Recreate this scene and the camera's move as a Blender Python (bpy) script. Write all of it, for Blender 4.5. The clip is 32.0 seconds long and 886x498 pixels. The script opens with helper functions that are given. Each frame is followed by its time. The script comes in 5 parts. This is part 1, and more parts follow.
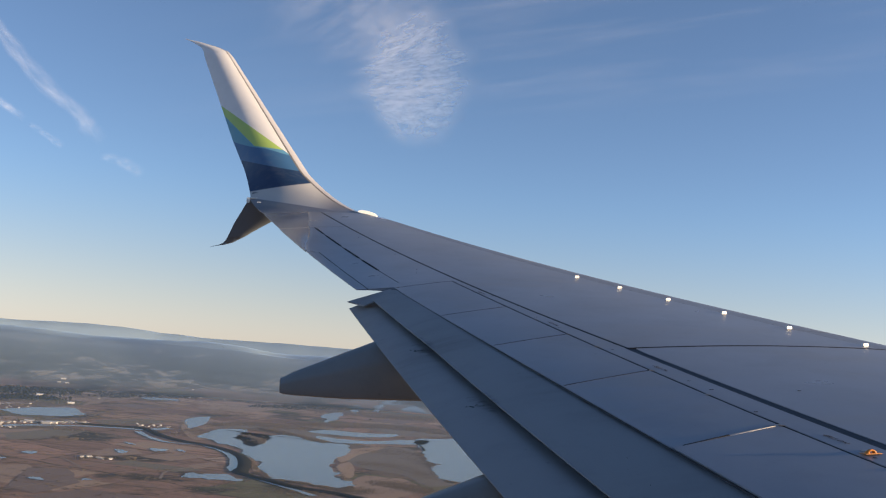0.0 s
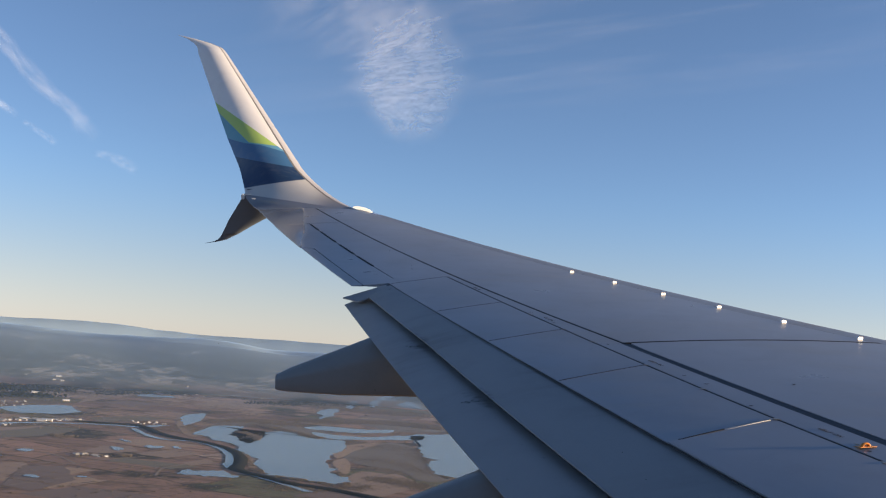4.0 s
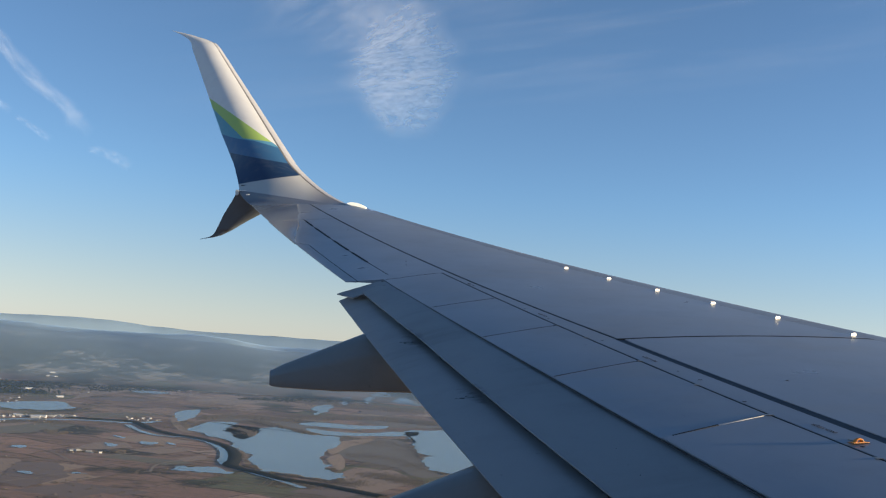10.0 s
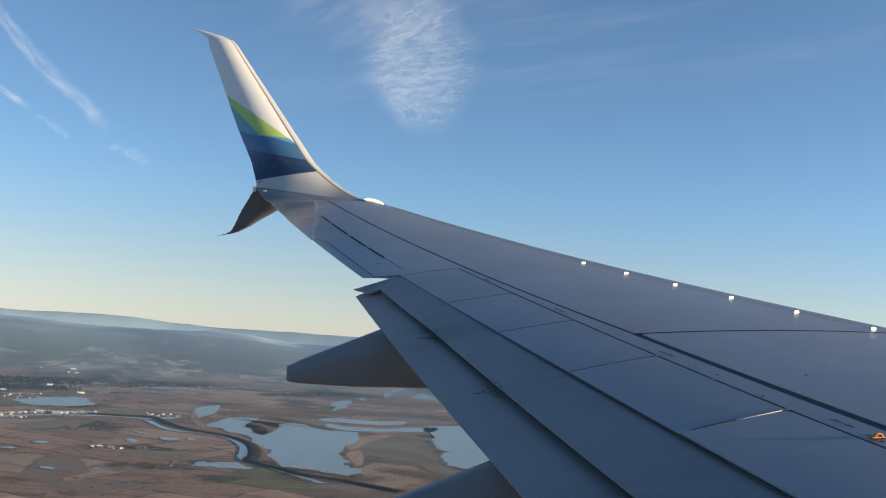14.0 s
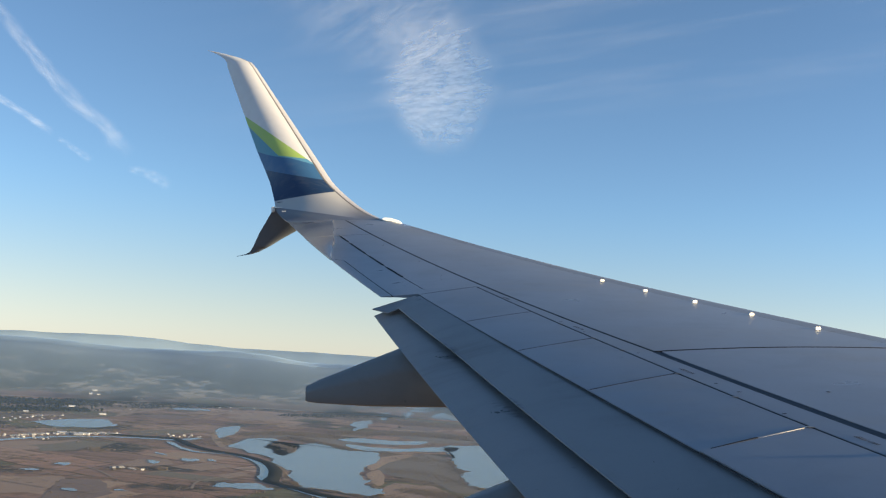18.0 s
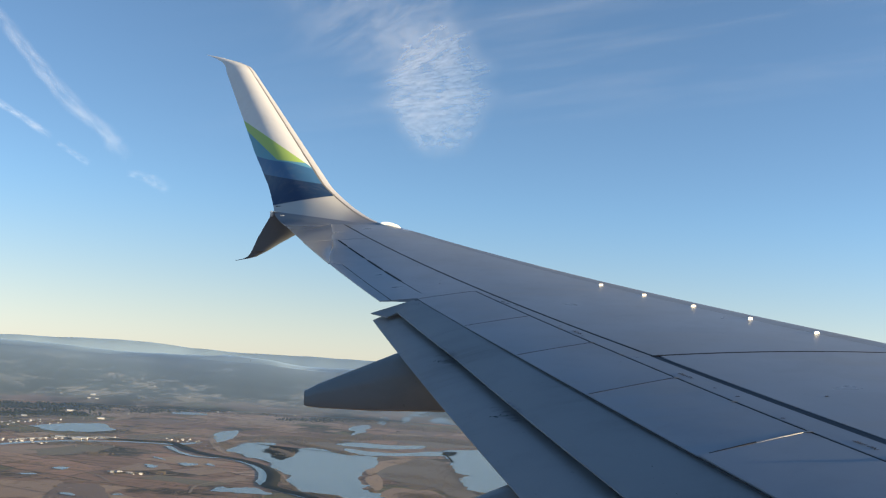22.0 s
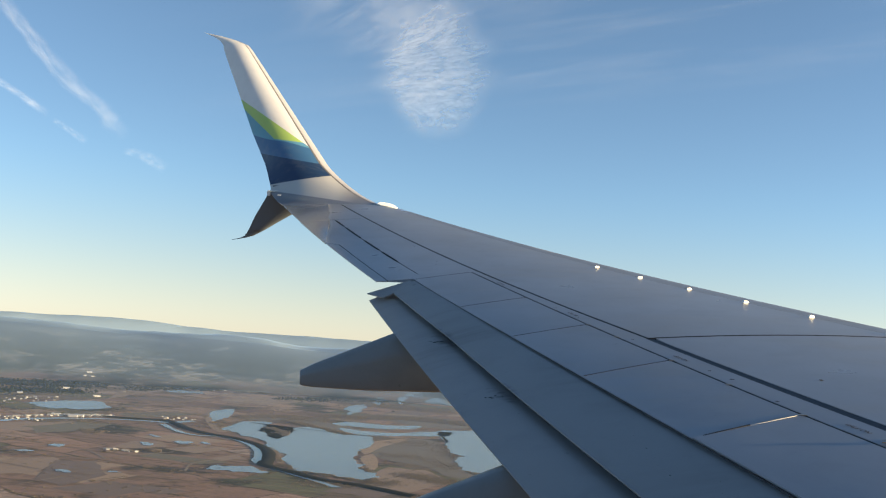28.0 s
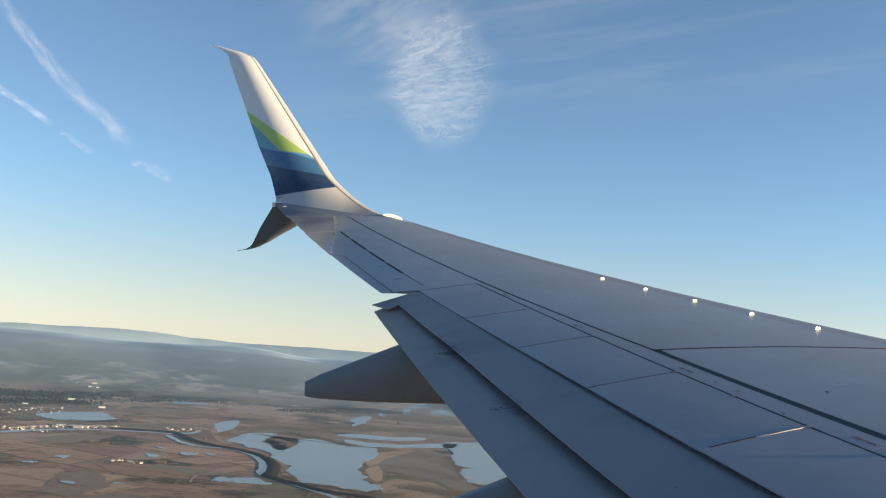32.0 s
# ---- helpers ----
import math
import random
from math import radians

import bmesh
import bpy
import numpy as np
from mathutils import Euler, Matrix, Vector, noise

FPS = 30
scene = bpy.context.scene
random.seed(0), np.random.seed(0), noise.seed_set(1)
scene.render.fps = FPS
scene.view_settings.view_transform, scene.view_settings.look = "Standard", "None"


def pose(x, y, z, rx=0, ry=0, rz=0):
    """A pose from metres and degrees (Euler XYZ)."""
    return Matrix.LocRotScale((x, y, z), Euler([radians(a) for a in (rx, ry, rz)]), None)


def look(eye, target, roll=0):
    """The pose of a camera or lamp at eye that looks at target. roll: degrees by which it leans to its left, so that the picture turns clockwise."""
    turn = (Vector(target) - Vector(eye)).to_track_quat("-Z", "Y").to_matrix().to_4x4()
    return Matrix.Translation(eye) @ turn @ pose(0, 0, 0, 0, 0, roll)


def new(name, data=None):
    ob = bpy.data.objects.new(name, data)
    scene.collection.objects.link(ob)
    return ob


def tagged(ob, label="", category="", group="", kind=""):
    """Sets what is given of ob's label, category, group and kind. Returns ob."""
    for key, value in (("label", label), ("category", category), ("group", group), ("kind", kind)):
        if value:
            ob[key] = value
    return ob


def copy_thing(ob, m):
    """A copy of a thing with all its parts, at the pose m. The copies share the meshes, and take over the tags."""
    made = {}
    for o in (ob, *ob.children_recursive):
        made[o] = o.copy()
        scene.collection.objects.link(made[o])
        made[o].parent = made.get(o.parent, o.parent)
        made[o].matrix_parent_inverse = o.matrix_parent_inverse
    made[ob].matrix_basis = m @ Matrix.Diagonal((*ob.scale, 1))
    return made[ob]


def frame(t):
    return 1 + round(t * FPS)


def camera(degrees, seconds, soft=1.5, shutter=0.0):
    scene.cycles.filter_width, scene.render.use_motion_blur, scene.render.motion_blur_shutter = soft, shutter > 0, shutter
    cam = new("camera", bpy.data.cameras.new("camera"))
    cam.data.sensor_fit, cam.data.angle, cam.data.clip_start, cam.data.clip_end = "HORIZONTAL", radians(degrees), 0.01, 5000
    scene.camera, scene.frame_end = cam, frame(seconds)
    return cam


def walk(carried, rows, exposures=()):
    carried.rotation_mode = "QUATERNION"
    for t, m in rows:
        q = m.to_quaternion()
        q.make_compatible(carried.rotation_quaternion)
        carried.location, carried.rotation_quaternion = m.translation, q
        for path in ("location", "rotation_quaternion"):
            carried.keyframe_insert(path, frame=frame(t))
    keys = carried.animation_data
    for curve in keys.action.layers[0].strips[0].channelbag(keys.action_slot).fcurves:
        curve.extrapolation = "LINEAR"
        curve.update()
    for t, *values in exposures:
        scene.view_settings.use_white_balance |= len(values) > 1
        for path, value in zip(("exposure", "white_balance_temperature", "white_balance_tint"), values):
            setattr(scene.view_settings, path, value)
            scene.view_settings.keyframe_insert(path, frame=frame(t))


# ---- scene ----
EXPOSURES = ((0, 1.03, 8150, 20), (3, 1.03, 8050, 20), (7, 1.01, 7400, 15), (12, 1.03, 7600, 10), (17, 1.23, 8000, 10), (22, 1.27, 8000, 10), (25, 1.33, 8650, 10), (29, 1.37, 8900, 10), (32, 1.31, 8650, 10))
SKY_STRENGTH, SUN_STRENGTH, HAZE = 0.12, 5.0, 0.97
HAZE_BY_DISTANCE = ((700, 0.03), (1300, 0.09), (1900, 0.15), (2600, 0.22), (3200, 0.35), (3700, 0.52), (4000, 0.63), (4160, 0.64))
cam = camera(47.1, 32.0, soft=1.2)
# seconds, then the place in metres and the turn in degrees
PATH = [
    (0, -7.6653, 0.5292, 151.1284, 96.171, -4.599, 7.095),
    (0.5, -7.6656, 0.5293, 151.1286, 96.179, -4.589, 7.072),
    (1, -7.6654, 0.5292, 151.1285, 96.120, -4.617, 7.050),
    (1.5, -7.6653, 0.5292, 151.1284, 96.047, -4.624, 7.015),
    (2, -7.6653, 0.5292, 151.1284, 96.057, -4.556, 6.965),
    (2.5, -7.6655, 0.5293, 151.1285, 96.027, -4.473, 6.847),
    (3, -7.6655, 0.5293, 151.1285, 95.998, -4.404, 6.842),
    (3.5, -7.6652, 0.5292, 151.1283, 95.943, -4.334, 6.820),
    (5.5, -7.6652, 0.5292, 151.1283, 95.982, -4.337, 6.912),
    (6, -7.6654, 0.5293, 151.1284, 95.916, -4.374, 6.849),
    (6.5, -7.6654, 0.5292, 151.1284, 95.897, -4.434, 6.829),
    (7, -7.6655, 0.5293, 151.1285, 95.827, -4.476, 6.776),
    (7.5, -7.6655, 0.5293, 151.1285, 95.814, -4.474, 6.752),
    (8, -7.6653, 0.5292, 151.1283, 95.780, -4.422, 6.817),
    (8.5, -7.6655, 0.5293, 151.1284, 95.774, -4.337, 6.742),
    (9, -7.6657, 0.5294, 151.1285, 95.855, -4.313, 6.729),
    (9.5, -7.6652, 0.5291, 151.1282, 95.786, -4.313, 6.638),
    (10, -7.6649, 0.5290, 151.1281, 95.754, -4.311, 6.528),
    (10.5, -7.6636, 0.5303, 151.1278, 95.786, -4.344, 6.518),
    (11, -7.6622, 0.5317, 151.1275, 95.722, -4.368, 6.516),
    (11.5, -7.6610, 0.5331, 151.1274, 95.805, -4.385, 6.797),
    (12, -7.6596, 0.5344, 151.1271, 96.019, -4.401, 7.183),
    (12.5, -7.6583, 0.5357, 151.1269, 96.162, -4.404, 7.457),
    (13, -7.6567, 0.5370, 151.1266, 96.105, -4.376, 7.412),
    (13.5, -7.6555, 0.5384, 151.1265, 95.705, -4.326, 7.477),
    (14, -7.6540, 0.5397, 151.1261, 95.436, -4.187, 7.554),
    (14.5, -7.6527, 0.5410, 151.1258, 95.551, -3.966, 7.663),
    (16.5, -7.6476, 0.5465, 151.1253, 95.674, -3.821, 8.378),
    (17, -7.6462, 0.5478, 151.1251, 95.867, -3.817, 8.429),
    (17.5, -7.6462, 0.5478, 151.1251, 96.198, -3.810, 8.553),
    (18, -7.6462, 0.5477, 151.1250, 96.433, -3.815, 8.674),
    (18.5, -7.6462, 0.5478, 151.1251, 96.393, -3.822, 8.547),
    (19, -7.6461, 0.5478, 151.1250, 96.225, -3.848, 8.408),
    (19.5, -7.6463, 0.5478, 151.1251, 96.089, -3.882, 8.403),
    (20, -7.6461, 0.5477, 151.1249, 96.138, -3.864, 8.439),
    (20.5, -7.6460, 0.5478, 151.1249, 96.364, -3.845, 8.560),
    (21, -7.6463, 0.5478, 151.1251, 96.622, -3.838, 8.746),
    (21.5, -7.6460, 0.5477, 151.1249, 96.768, -3.827, 8.784),
    (22, -7.6461, 0.5477, 151.1251, 96.679, -3.840, 8.595),
    (22.5, -7.6461, 0.5478, 151.1249, 96.491, -3.848, 8.418),
    (23, -7.6462, 0.5478, 151.1251, 96.354, -3.866, 8.406),
    (23.5, -7.6461, 0.5477, 151.1251, 96.266, -3.895, 8.262),
    (24, -7.6462, 0.5477, 151.1251, 96.075, -3.932, 8.084),
    (24.5, -7.6462, 0.5478, 151.1251, 95.920, -3.990, 8.120),
    (25, -7.6462, 0.5477, 151.1250, 95.744, -4.027, 8.107),
    (25.5, -7.6462, 0.5478, 151.1251, 95.680, -4.018, 8.011),
    (26, -7.6461, 0.5476, 151.1251, 95.585, -4.040, 7.972),
    (26.5, -7.6461, 0.5477, 151.1250, 95.460, -4.155, 7.995),
    (28.5, -7.6459, 0.5476, 151.1249, 95.874, -4.345, 8.403),
    (29, -7.6461, 0.5477, 151.1251, 96.516, -4.404, 8.370),
    (29.5, -7.6463, 0.5478, 151.1251, 96.386, -4.445, 8.326),
    (30, -7.6462, 0.5478, 151.1251, 96.299, -4.506, 8.473),
    (30.5, -7.6460, 0.5478, 151.1249, 96.450, -4.554, 8.578),
    (31, -7.6458, 0.5476, 151.1246, 96.442, -4.567, 8.528),
    (31.5, -7.6461, 0.5477, 151.1248, 96.350, -4.504, 8.482),
    (32, -7.6459, 0.5476, 151.1246, 96.240, -4.363, 8.643),
]
walk(cam, [(t, pose(x, y, z, a, b, c)) for t, x, y, z, a, b, c in PATH], exposures=EXPOSURES)

# ---------------------------------------------------------------- light
SUN_AZ = radians(87.0)      # compass bearing from +Y, clockwise
SUN_EL = radians(7.0)
world = bpy.data.worlds.new("sky")
world.use_nodes = True
scene.world = world
wn = world.node_tree
sky = wn.nodes.new("ShaderNodeTexSky")
sky.sky_type, sky.sun_disc = "NISHITA", False
sky.sun_elevation, sky.sun_rotation = SUN_EL, SUN_AZ
sky.altitude, sky.air_density, sky.dust_density, sky.ozone_density = 2200, 0.85, 0.2, 3.0
bg = wn.nodes["Background"]
bg.inputs["Strength"].default_value = SKY_STRENGTH
# pale haze along the whole horizon
tc = wn.nodes.new("ShaderNodeTexCoord")
up = wn.nodes.new("ShaderNodeSeparateXYZ")
wn.links.new(tc.outputs["Generated"], up.inputs[0])
low = wn.nodes.new("ShaderNodeMapRange")
low.interpolation_type = "SMOOTHSTEP"
wn.links.new(up.outputs[2], low.inputs[0])
for i, x in enumerate((-0.02, 0.17, 0.72, 0.0)):
    low.inputs[i + 1].default_value = x
grey = wn.nodes.new("ShaderNodeRGBToBW")
wn.links.new(sky.outputs["Color"], grey.inputs[0])
tint = wn.nodes.new("ShaderNodeMix")
tint.data_type, tint.blend_type = "RGBA", "MULTIPLY"
tint.inputs[0].default_value = 1.0
tint.inputs[7].default_value = (0.69, 0.71, 0.79, 1)
wn.links.new(grey.outputs[0], tint.inputs[6])
veil_mix = wn.nodes.new("ShaderNodeMix")
veil_mix.data_type = "RGBA"
wn.links.new(low.outputs[0], veil_mix.inputs[0])
wn.links.new(sky.outputs["Color"], veil_mix.inputs[6])
wn.links.new(tint.outputs[2], veil_mix.inputs[7])
wn.links.new(veil_mix.outputs[2], bg.inputs["Color"])

sun = new("sun", bpy.data.lights.new("sun", "SUN"))
sun.data.energy, sun.data.angle, sun.data.color = SUN_STRENGTH, radians(1.5), (1.0, 0.86, 0.65)
sun_dir = Vector((math.sin(SUN_AZ) * math.cos(SUN_EL), math.cos(SUN_AZ) * math.cos(SUN_EL), math.sin(SUN_EL)))
sun.matrix_world = look(sun_dir * 300 + Vector((0, 0, 150)), (0, 0, 150))

# ---------------------------------------------------------------- materials


class Nodes:
    """Short hand for building one node material."""

    def __init__(self, name):
        self.mat = bpy.data.materials.new(name)
        self.mat.use_nodes = True
        self.t = self.mat.node_tree
        self.bsdf = self.t.nodes["Principled BSDF"]
        self.out = self.t.nodes["Material Output"]

    def n(self, kind, **props):
        node = self.t.nodes.new("ShaderNode" + kind)
        for key, value in props.items():
            if key == "operation":
                node.operation = value
            elif key == "data_type":
                node.data_type = value
            elif key == "blend_type":
                node.blend_type = value
            elif key == "feature":
                node.feature = value
        return node

    def put(self, value, socket):
        if isinstance(value, (int, float)):
            socket.default_value = value
        elif isinstance(value, tuple):
            socket.default_value = (*value, 1.0) if len(value) == 3 and socket.type == "RGBA" else value
        else:
            self.t.links.new(value, socket)

    def math(self, op, a, b=0.0, clamp=False):
        m = self.n("Math", operation=op)
        m.use_clamp = clamp
        self.put(a, m.inputs[0])
        self.put(b, m.inputs[1])
        return m.outputs[0]

    def coords(self, scale=(1, 1, 1), kind="Object", turn=0.0):
        tc = self.n("TexCoord")
        mp = self.n("Mapping")
        mp.inputs["Scale"].default_value = scale
        mp.inputs["Rotation"].default_value = (0, 0, turn)
        self.t.links.new(tc.outputs[kind], mp.inputs["Vector"])
        return mp.outputs["Vector"]

    def noise(self, vec, scale, detail=4.0, rough=0.55, distort=0.0):
        x = self.n("TexNoise")
        x.inputs["Scale"].default_value = scale
        x.inputs["Detail"].default_value = detail
        x.inputs["Roughness"].default_value = rough
        x.inputs["Distortion"].default_value = distort
        self.t.links.new(vec, x.inputs["Vector"])
        return x.outputs["Fac"]

    def remap(self, v, a, b, c=0.0, d=1.0, smooth=True):
        m = self.n("MapRange")
        m.interpolation_type = "SMOOTHSTEP" if smooth else "LINEAR"
        self.put(v, m.inputs[0])
        for i, x in enumerate((a, b, c, d)):
            m.inputs[i + 1].default_value = x
        return m.outputs[0]

    def mix(self, fac, a, b, blend="MIX"):
        m = self.n("Mix", data_type="RGBA", blend_type=blend)
        self.put(fac, m.inputs[0])
        self.put(a, m.inputs[6])
        self.put(b, m.inputs[7])
        return m.outputs[2]

    def bump(self, height, strength, distance):
        b = self.n("Bump")
        b.inputs["Strength"].default_value = strength
        b.inputs["Distance"].default_value = distance
        self.put(height, b.inputs["Height"])
        self.t.links.new(b.outputs[0], self.bsdf.inputs["Normal"])

    def set(self, color=None, rough=None, metal=None, coat=None):
        if color is not None:
            self.put(color, self.bsdf.inputs["Base Color"])
        if rough is not None:
            self.put(rough, self.bsdf.inputs["Roughness"])
        if metal is not None:
            self.put(metal, self.bsdf.inputs["Metallic"])
        if coat is not None:
            self.bsdf.inputs["Coat Weight"].default_value = coat
            self.bsdf.inputs["Coat Roughness"].default_value = 0.12
        return self.mat


def paint(name, color, rough=0.38, dirt=(0.30, 0.26, 0.21), wear=0.22, coat=0.0, metal=0.0, border=False, stains=()):
    """Aircraft paint: fine mottling, chordwise airflow streaks and grimy patches, gently wavy sheet."""
    k = Nodes(name)
    v = k.coords()
    streak = k.noise(k.coords((0.7, 3.2, 0.7), turn=0.12), 1.6, 5.0, 0.55)
    patch = k.noise(v, 0.9, 3.0, 0.5)
    fine = k.noise(v, 60.0, 3.0, 0.6)
    dirty = k.math("MULTIPLY", k.remap(streak, 0.44, 0.66), k.remap(patch, 0.40, 0.62))
    dirty = k.math("MULTIPLY", dirty, wear)
    base = k.mix(k.remap(fine, 0.3, 0.7, 0.0, 0.10), color, tuple(c * 0.82 for c in color))
    base = k.mix(k.remap(patch, 0.35, 0.7, 0.0, 0.18), base, tuple(c * 0.8 for c in color))
    blot = k.noise(v, 3.4, 6.0, 0.62, 0.4)
    base = k.mix(k.remap(blot, 0.48, 0.68, 0.0, 0.17), base, tuple(c * 0.66 for c in color))
    scuff = k.noise(k.coords((1.0, 5.0, 1.0), turn=0.3), 6.0, 6.0, 0.7)
    base = k.mix(k.remap(scuff, 0.60, 0.74, 0.0, 0.06 + 0.15 * wear), base, tuple(min(c * 1.35, 0.9) for c in color))
    speck = k.noise(v, 22.0, 3.0, 0.5)
    base = k.mix(k.remap(speck, 0.70, 0.76, 0.0, 0.35), base, tuple(c * 0.45 for c in color))
    gloss = k.math("ADD", k.remap(patch, 0.3, 0.7, rough - 0.015, rough + 0.03), k.remap(blot, 0.4, 0.7, -0.005, 0.012))
    color_out = k.mix(dirty, base, dirt)
    if stains:
        # soot and grease round the flap drives, smeared by the airflow
        tc = k.n("TexCoord")
        sep = k.n("SeparateXYZ")
        k.t.links.new(tc.outputs["Object"], sep.inputs[0])
        torn = k.remap(k.noise(k.coords((6.0, 16.0, 1.0), turn=0.3), 1.0, 6.0, 0.68), 0.40, 0.62)
        for x0, y0, rx, ry, amount in stains:
            along = k.math("DIVIDE", k.math("SUBTRACT", sep.outputs[0], x0), rx)
            across = k.math("DIVIDE", k.math("SUBTRACT", sep.outputs[1], k.math("ADD", y0, k.math("MULTIPLY", along, -1.9 * rx))), ry)
            far = k.math("ADD", k.math("MULTIPLY", along, along), k.math("MULTIPLY", across, across))
            mask = k.math("MULTIPLY", k.remap(far, 0.05, 1.0, amount, 0.0), torn)
            color_out = k.mix(mask, color_out, (0.050, 0.045, 0.042))
    if border:
        # outboard of a slanting edge the tip wears smoother, glossier paint, with a pale line along it
        tc = k.n("TexCoord")
        sep = k.n("SeparateXYZ")
        k.t.links.new(tc.outputs["Object"], sep.inputs[0])
        x, y = sep.outputs[0], sep.outputs[1]
        behind = k.math("SUBTRACT", k.math("MULTIPLY", y, -0.515), x)
        side = k.math("SUBTRACT", y, k.math("SUBTRACT", 18.90, k.math("MULTIPLY", behind, 2.56)))
        wob = k.math("MULTIPLY", k.math("SUBTRACT", k.noise(v, 1.2, 1.0), 0.5), 0.25)
        turn_up = k.math("MAXIMUM", side, 0.0)
        side = k.math("ADD", side, wob)
        tip = k.remap(side, -0.01, 0.01)
        line = k.math("MULTIPLY", k.remap(side, -0.10, -0.06), k.remap(side, 0.0, 0.02, 1.0, 0.0))
        # grey tip darkened to blue, in place of its shade and mirrored winglet
        color_out = k.mix(tip, color_out, (0.105, 0.135, 0.18))
        color_out = k.mix(k.math("MULTIPLY", line, 0.5), color_out, (0.45, 0.43, 0.40))
        gloss = k.math("ADD", k.math("MULTIPLY", gloss, k.math("SUBTRACT", 1.0, tip)), k.math("MULTIPLY", tip, 0.10))
    k.set(color_out, gloss, metal, coat)
    wave = k.noise(v, 2.2, 2.0, 0.4)
    if border:
        # the tip skin turns up towards the winglet
        wave = k.math("MULTIPLY", k.math("MULTIPLY", wave, k.math("SUBTRACT", 1.0, tip)), 0.0008)
        k.bump(k.math("ADD", wave, k.math("MULTIPLY", turn_up, 0.36)), 1.0, 1.0)
    else:
        k.bump(wave, 0.12, 0.02)
    return k.mat


TIP_BORDER = paint("outer_wing_paint", (0.242, 0.264, 0.298), 0.29, wear=0.2, border=True)
WING_GREY = paint("wing_grey_paint", (0.233, 0.258, 0.294), 0.31)
SKIN_GREY = paint("inspar_grey_paint", (0.242, 0.266, 0.299), 0.29, wear=0.25)
FLAP_GREY = paint("flap_grey_paint", (0.262, 0.262, 0.264), 0.44, dirt=(0.15, 0.146, 0.14), wear=0.45,
                  stains=((-7.25, 7.27, 0.10, 0.13, 0.85), (-7.61, 8.74, 0.10, 0.16, 0.7), (-6.78, 5.1, 0.20, 0.55, 0.35)))
FAIRING_GREY = paint("fairing_grey_paint", (0.225, 0.240, 0.240), 0.38)
TIP_GREY = paint("glossy_tip_paint", (0.30, 0.30, 0.31), 0.12, wear=0.1, coat=1.0)
EDGE_PAINT = paint("satin_edge_metal", (0.46, 0.47, 0.50), 0.30, wear=0.1, metal=0.2)
SLAT_PAINT = paint("slat_silver_paint", (0.235, 0.255, 0.285), 0.36, wear=0.15, metal=0.25)
STRAKE_PAINT = paint("strake_dark_paint", (0.135, 0.160, 0.185), 0.5, wear=0.1)
WHITE = paint("white_paint", (0.80, 0.79, 0.76), 0.3, wear=0.1)


def plain(name, color, rough=0.6, metal=0.0):
    k = Nodes(name)
    f = k.noise(k.coords(), 40.0, 4.0)
    k.set(k.mix(k.remap(f, 0.3, 0.7), color, tuple(c * 0.7 for c in color)), rough, metal)
    return k.mat


SEAL = plain("dark_rubber_seal", (0.035, 0.034, 0.036), 0.7)
BROAD_SEAL = plain("dark_blue_grey_seal", (0.042, 0.045, 0.055), 0.6)
CAVITY = plain("dark_cavity_shade", (0.030, 0.032, 0.034), 0.8)
MARKING = plain("black_stencil_ink", (0.055, 0.055, 0.06), 0.7)
SEAL_TAPE = plain("grey_seal_tape", (0.22, 0.22, 0.22), 0.5)
ORANGE = plain("orange_lug_paint", (0.75, 0.27, 0.04), 0.45)
STEEL = plain("worn_steel", (0.35, 0.34, 0.32), 0.4, 0.8)
LENS = plain("white_lamp_lens", (0.85, 0.83, 0.76), 0.2)
# small warm glow added so that the lens looks sunlit
lens_node = LENS.node_tree.nodes["Principled BSDF"]
lens_node.inputs["Emission Color"].default_value = (1.0, 0.93, 0.72, 1)
lens_node.inputs["Emission Strength"].default_value = 0.45
JOINT = plain("grey_joint_filler", (0.16, 0.16, 0.165), 0.6)
SUNLIT_EDGE = plain("pale_sunlit_seal", (0.46, 0.44, 0.40), 0.5)


for m in (SEAL, CAVITY, MARKING):
    m.node_tree.nodes["Principled BSDF"].inputs["Specular IOR Level"].default_value = 0.08


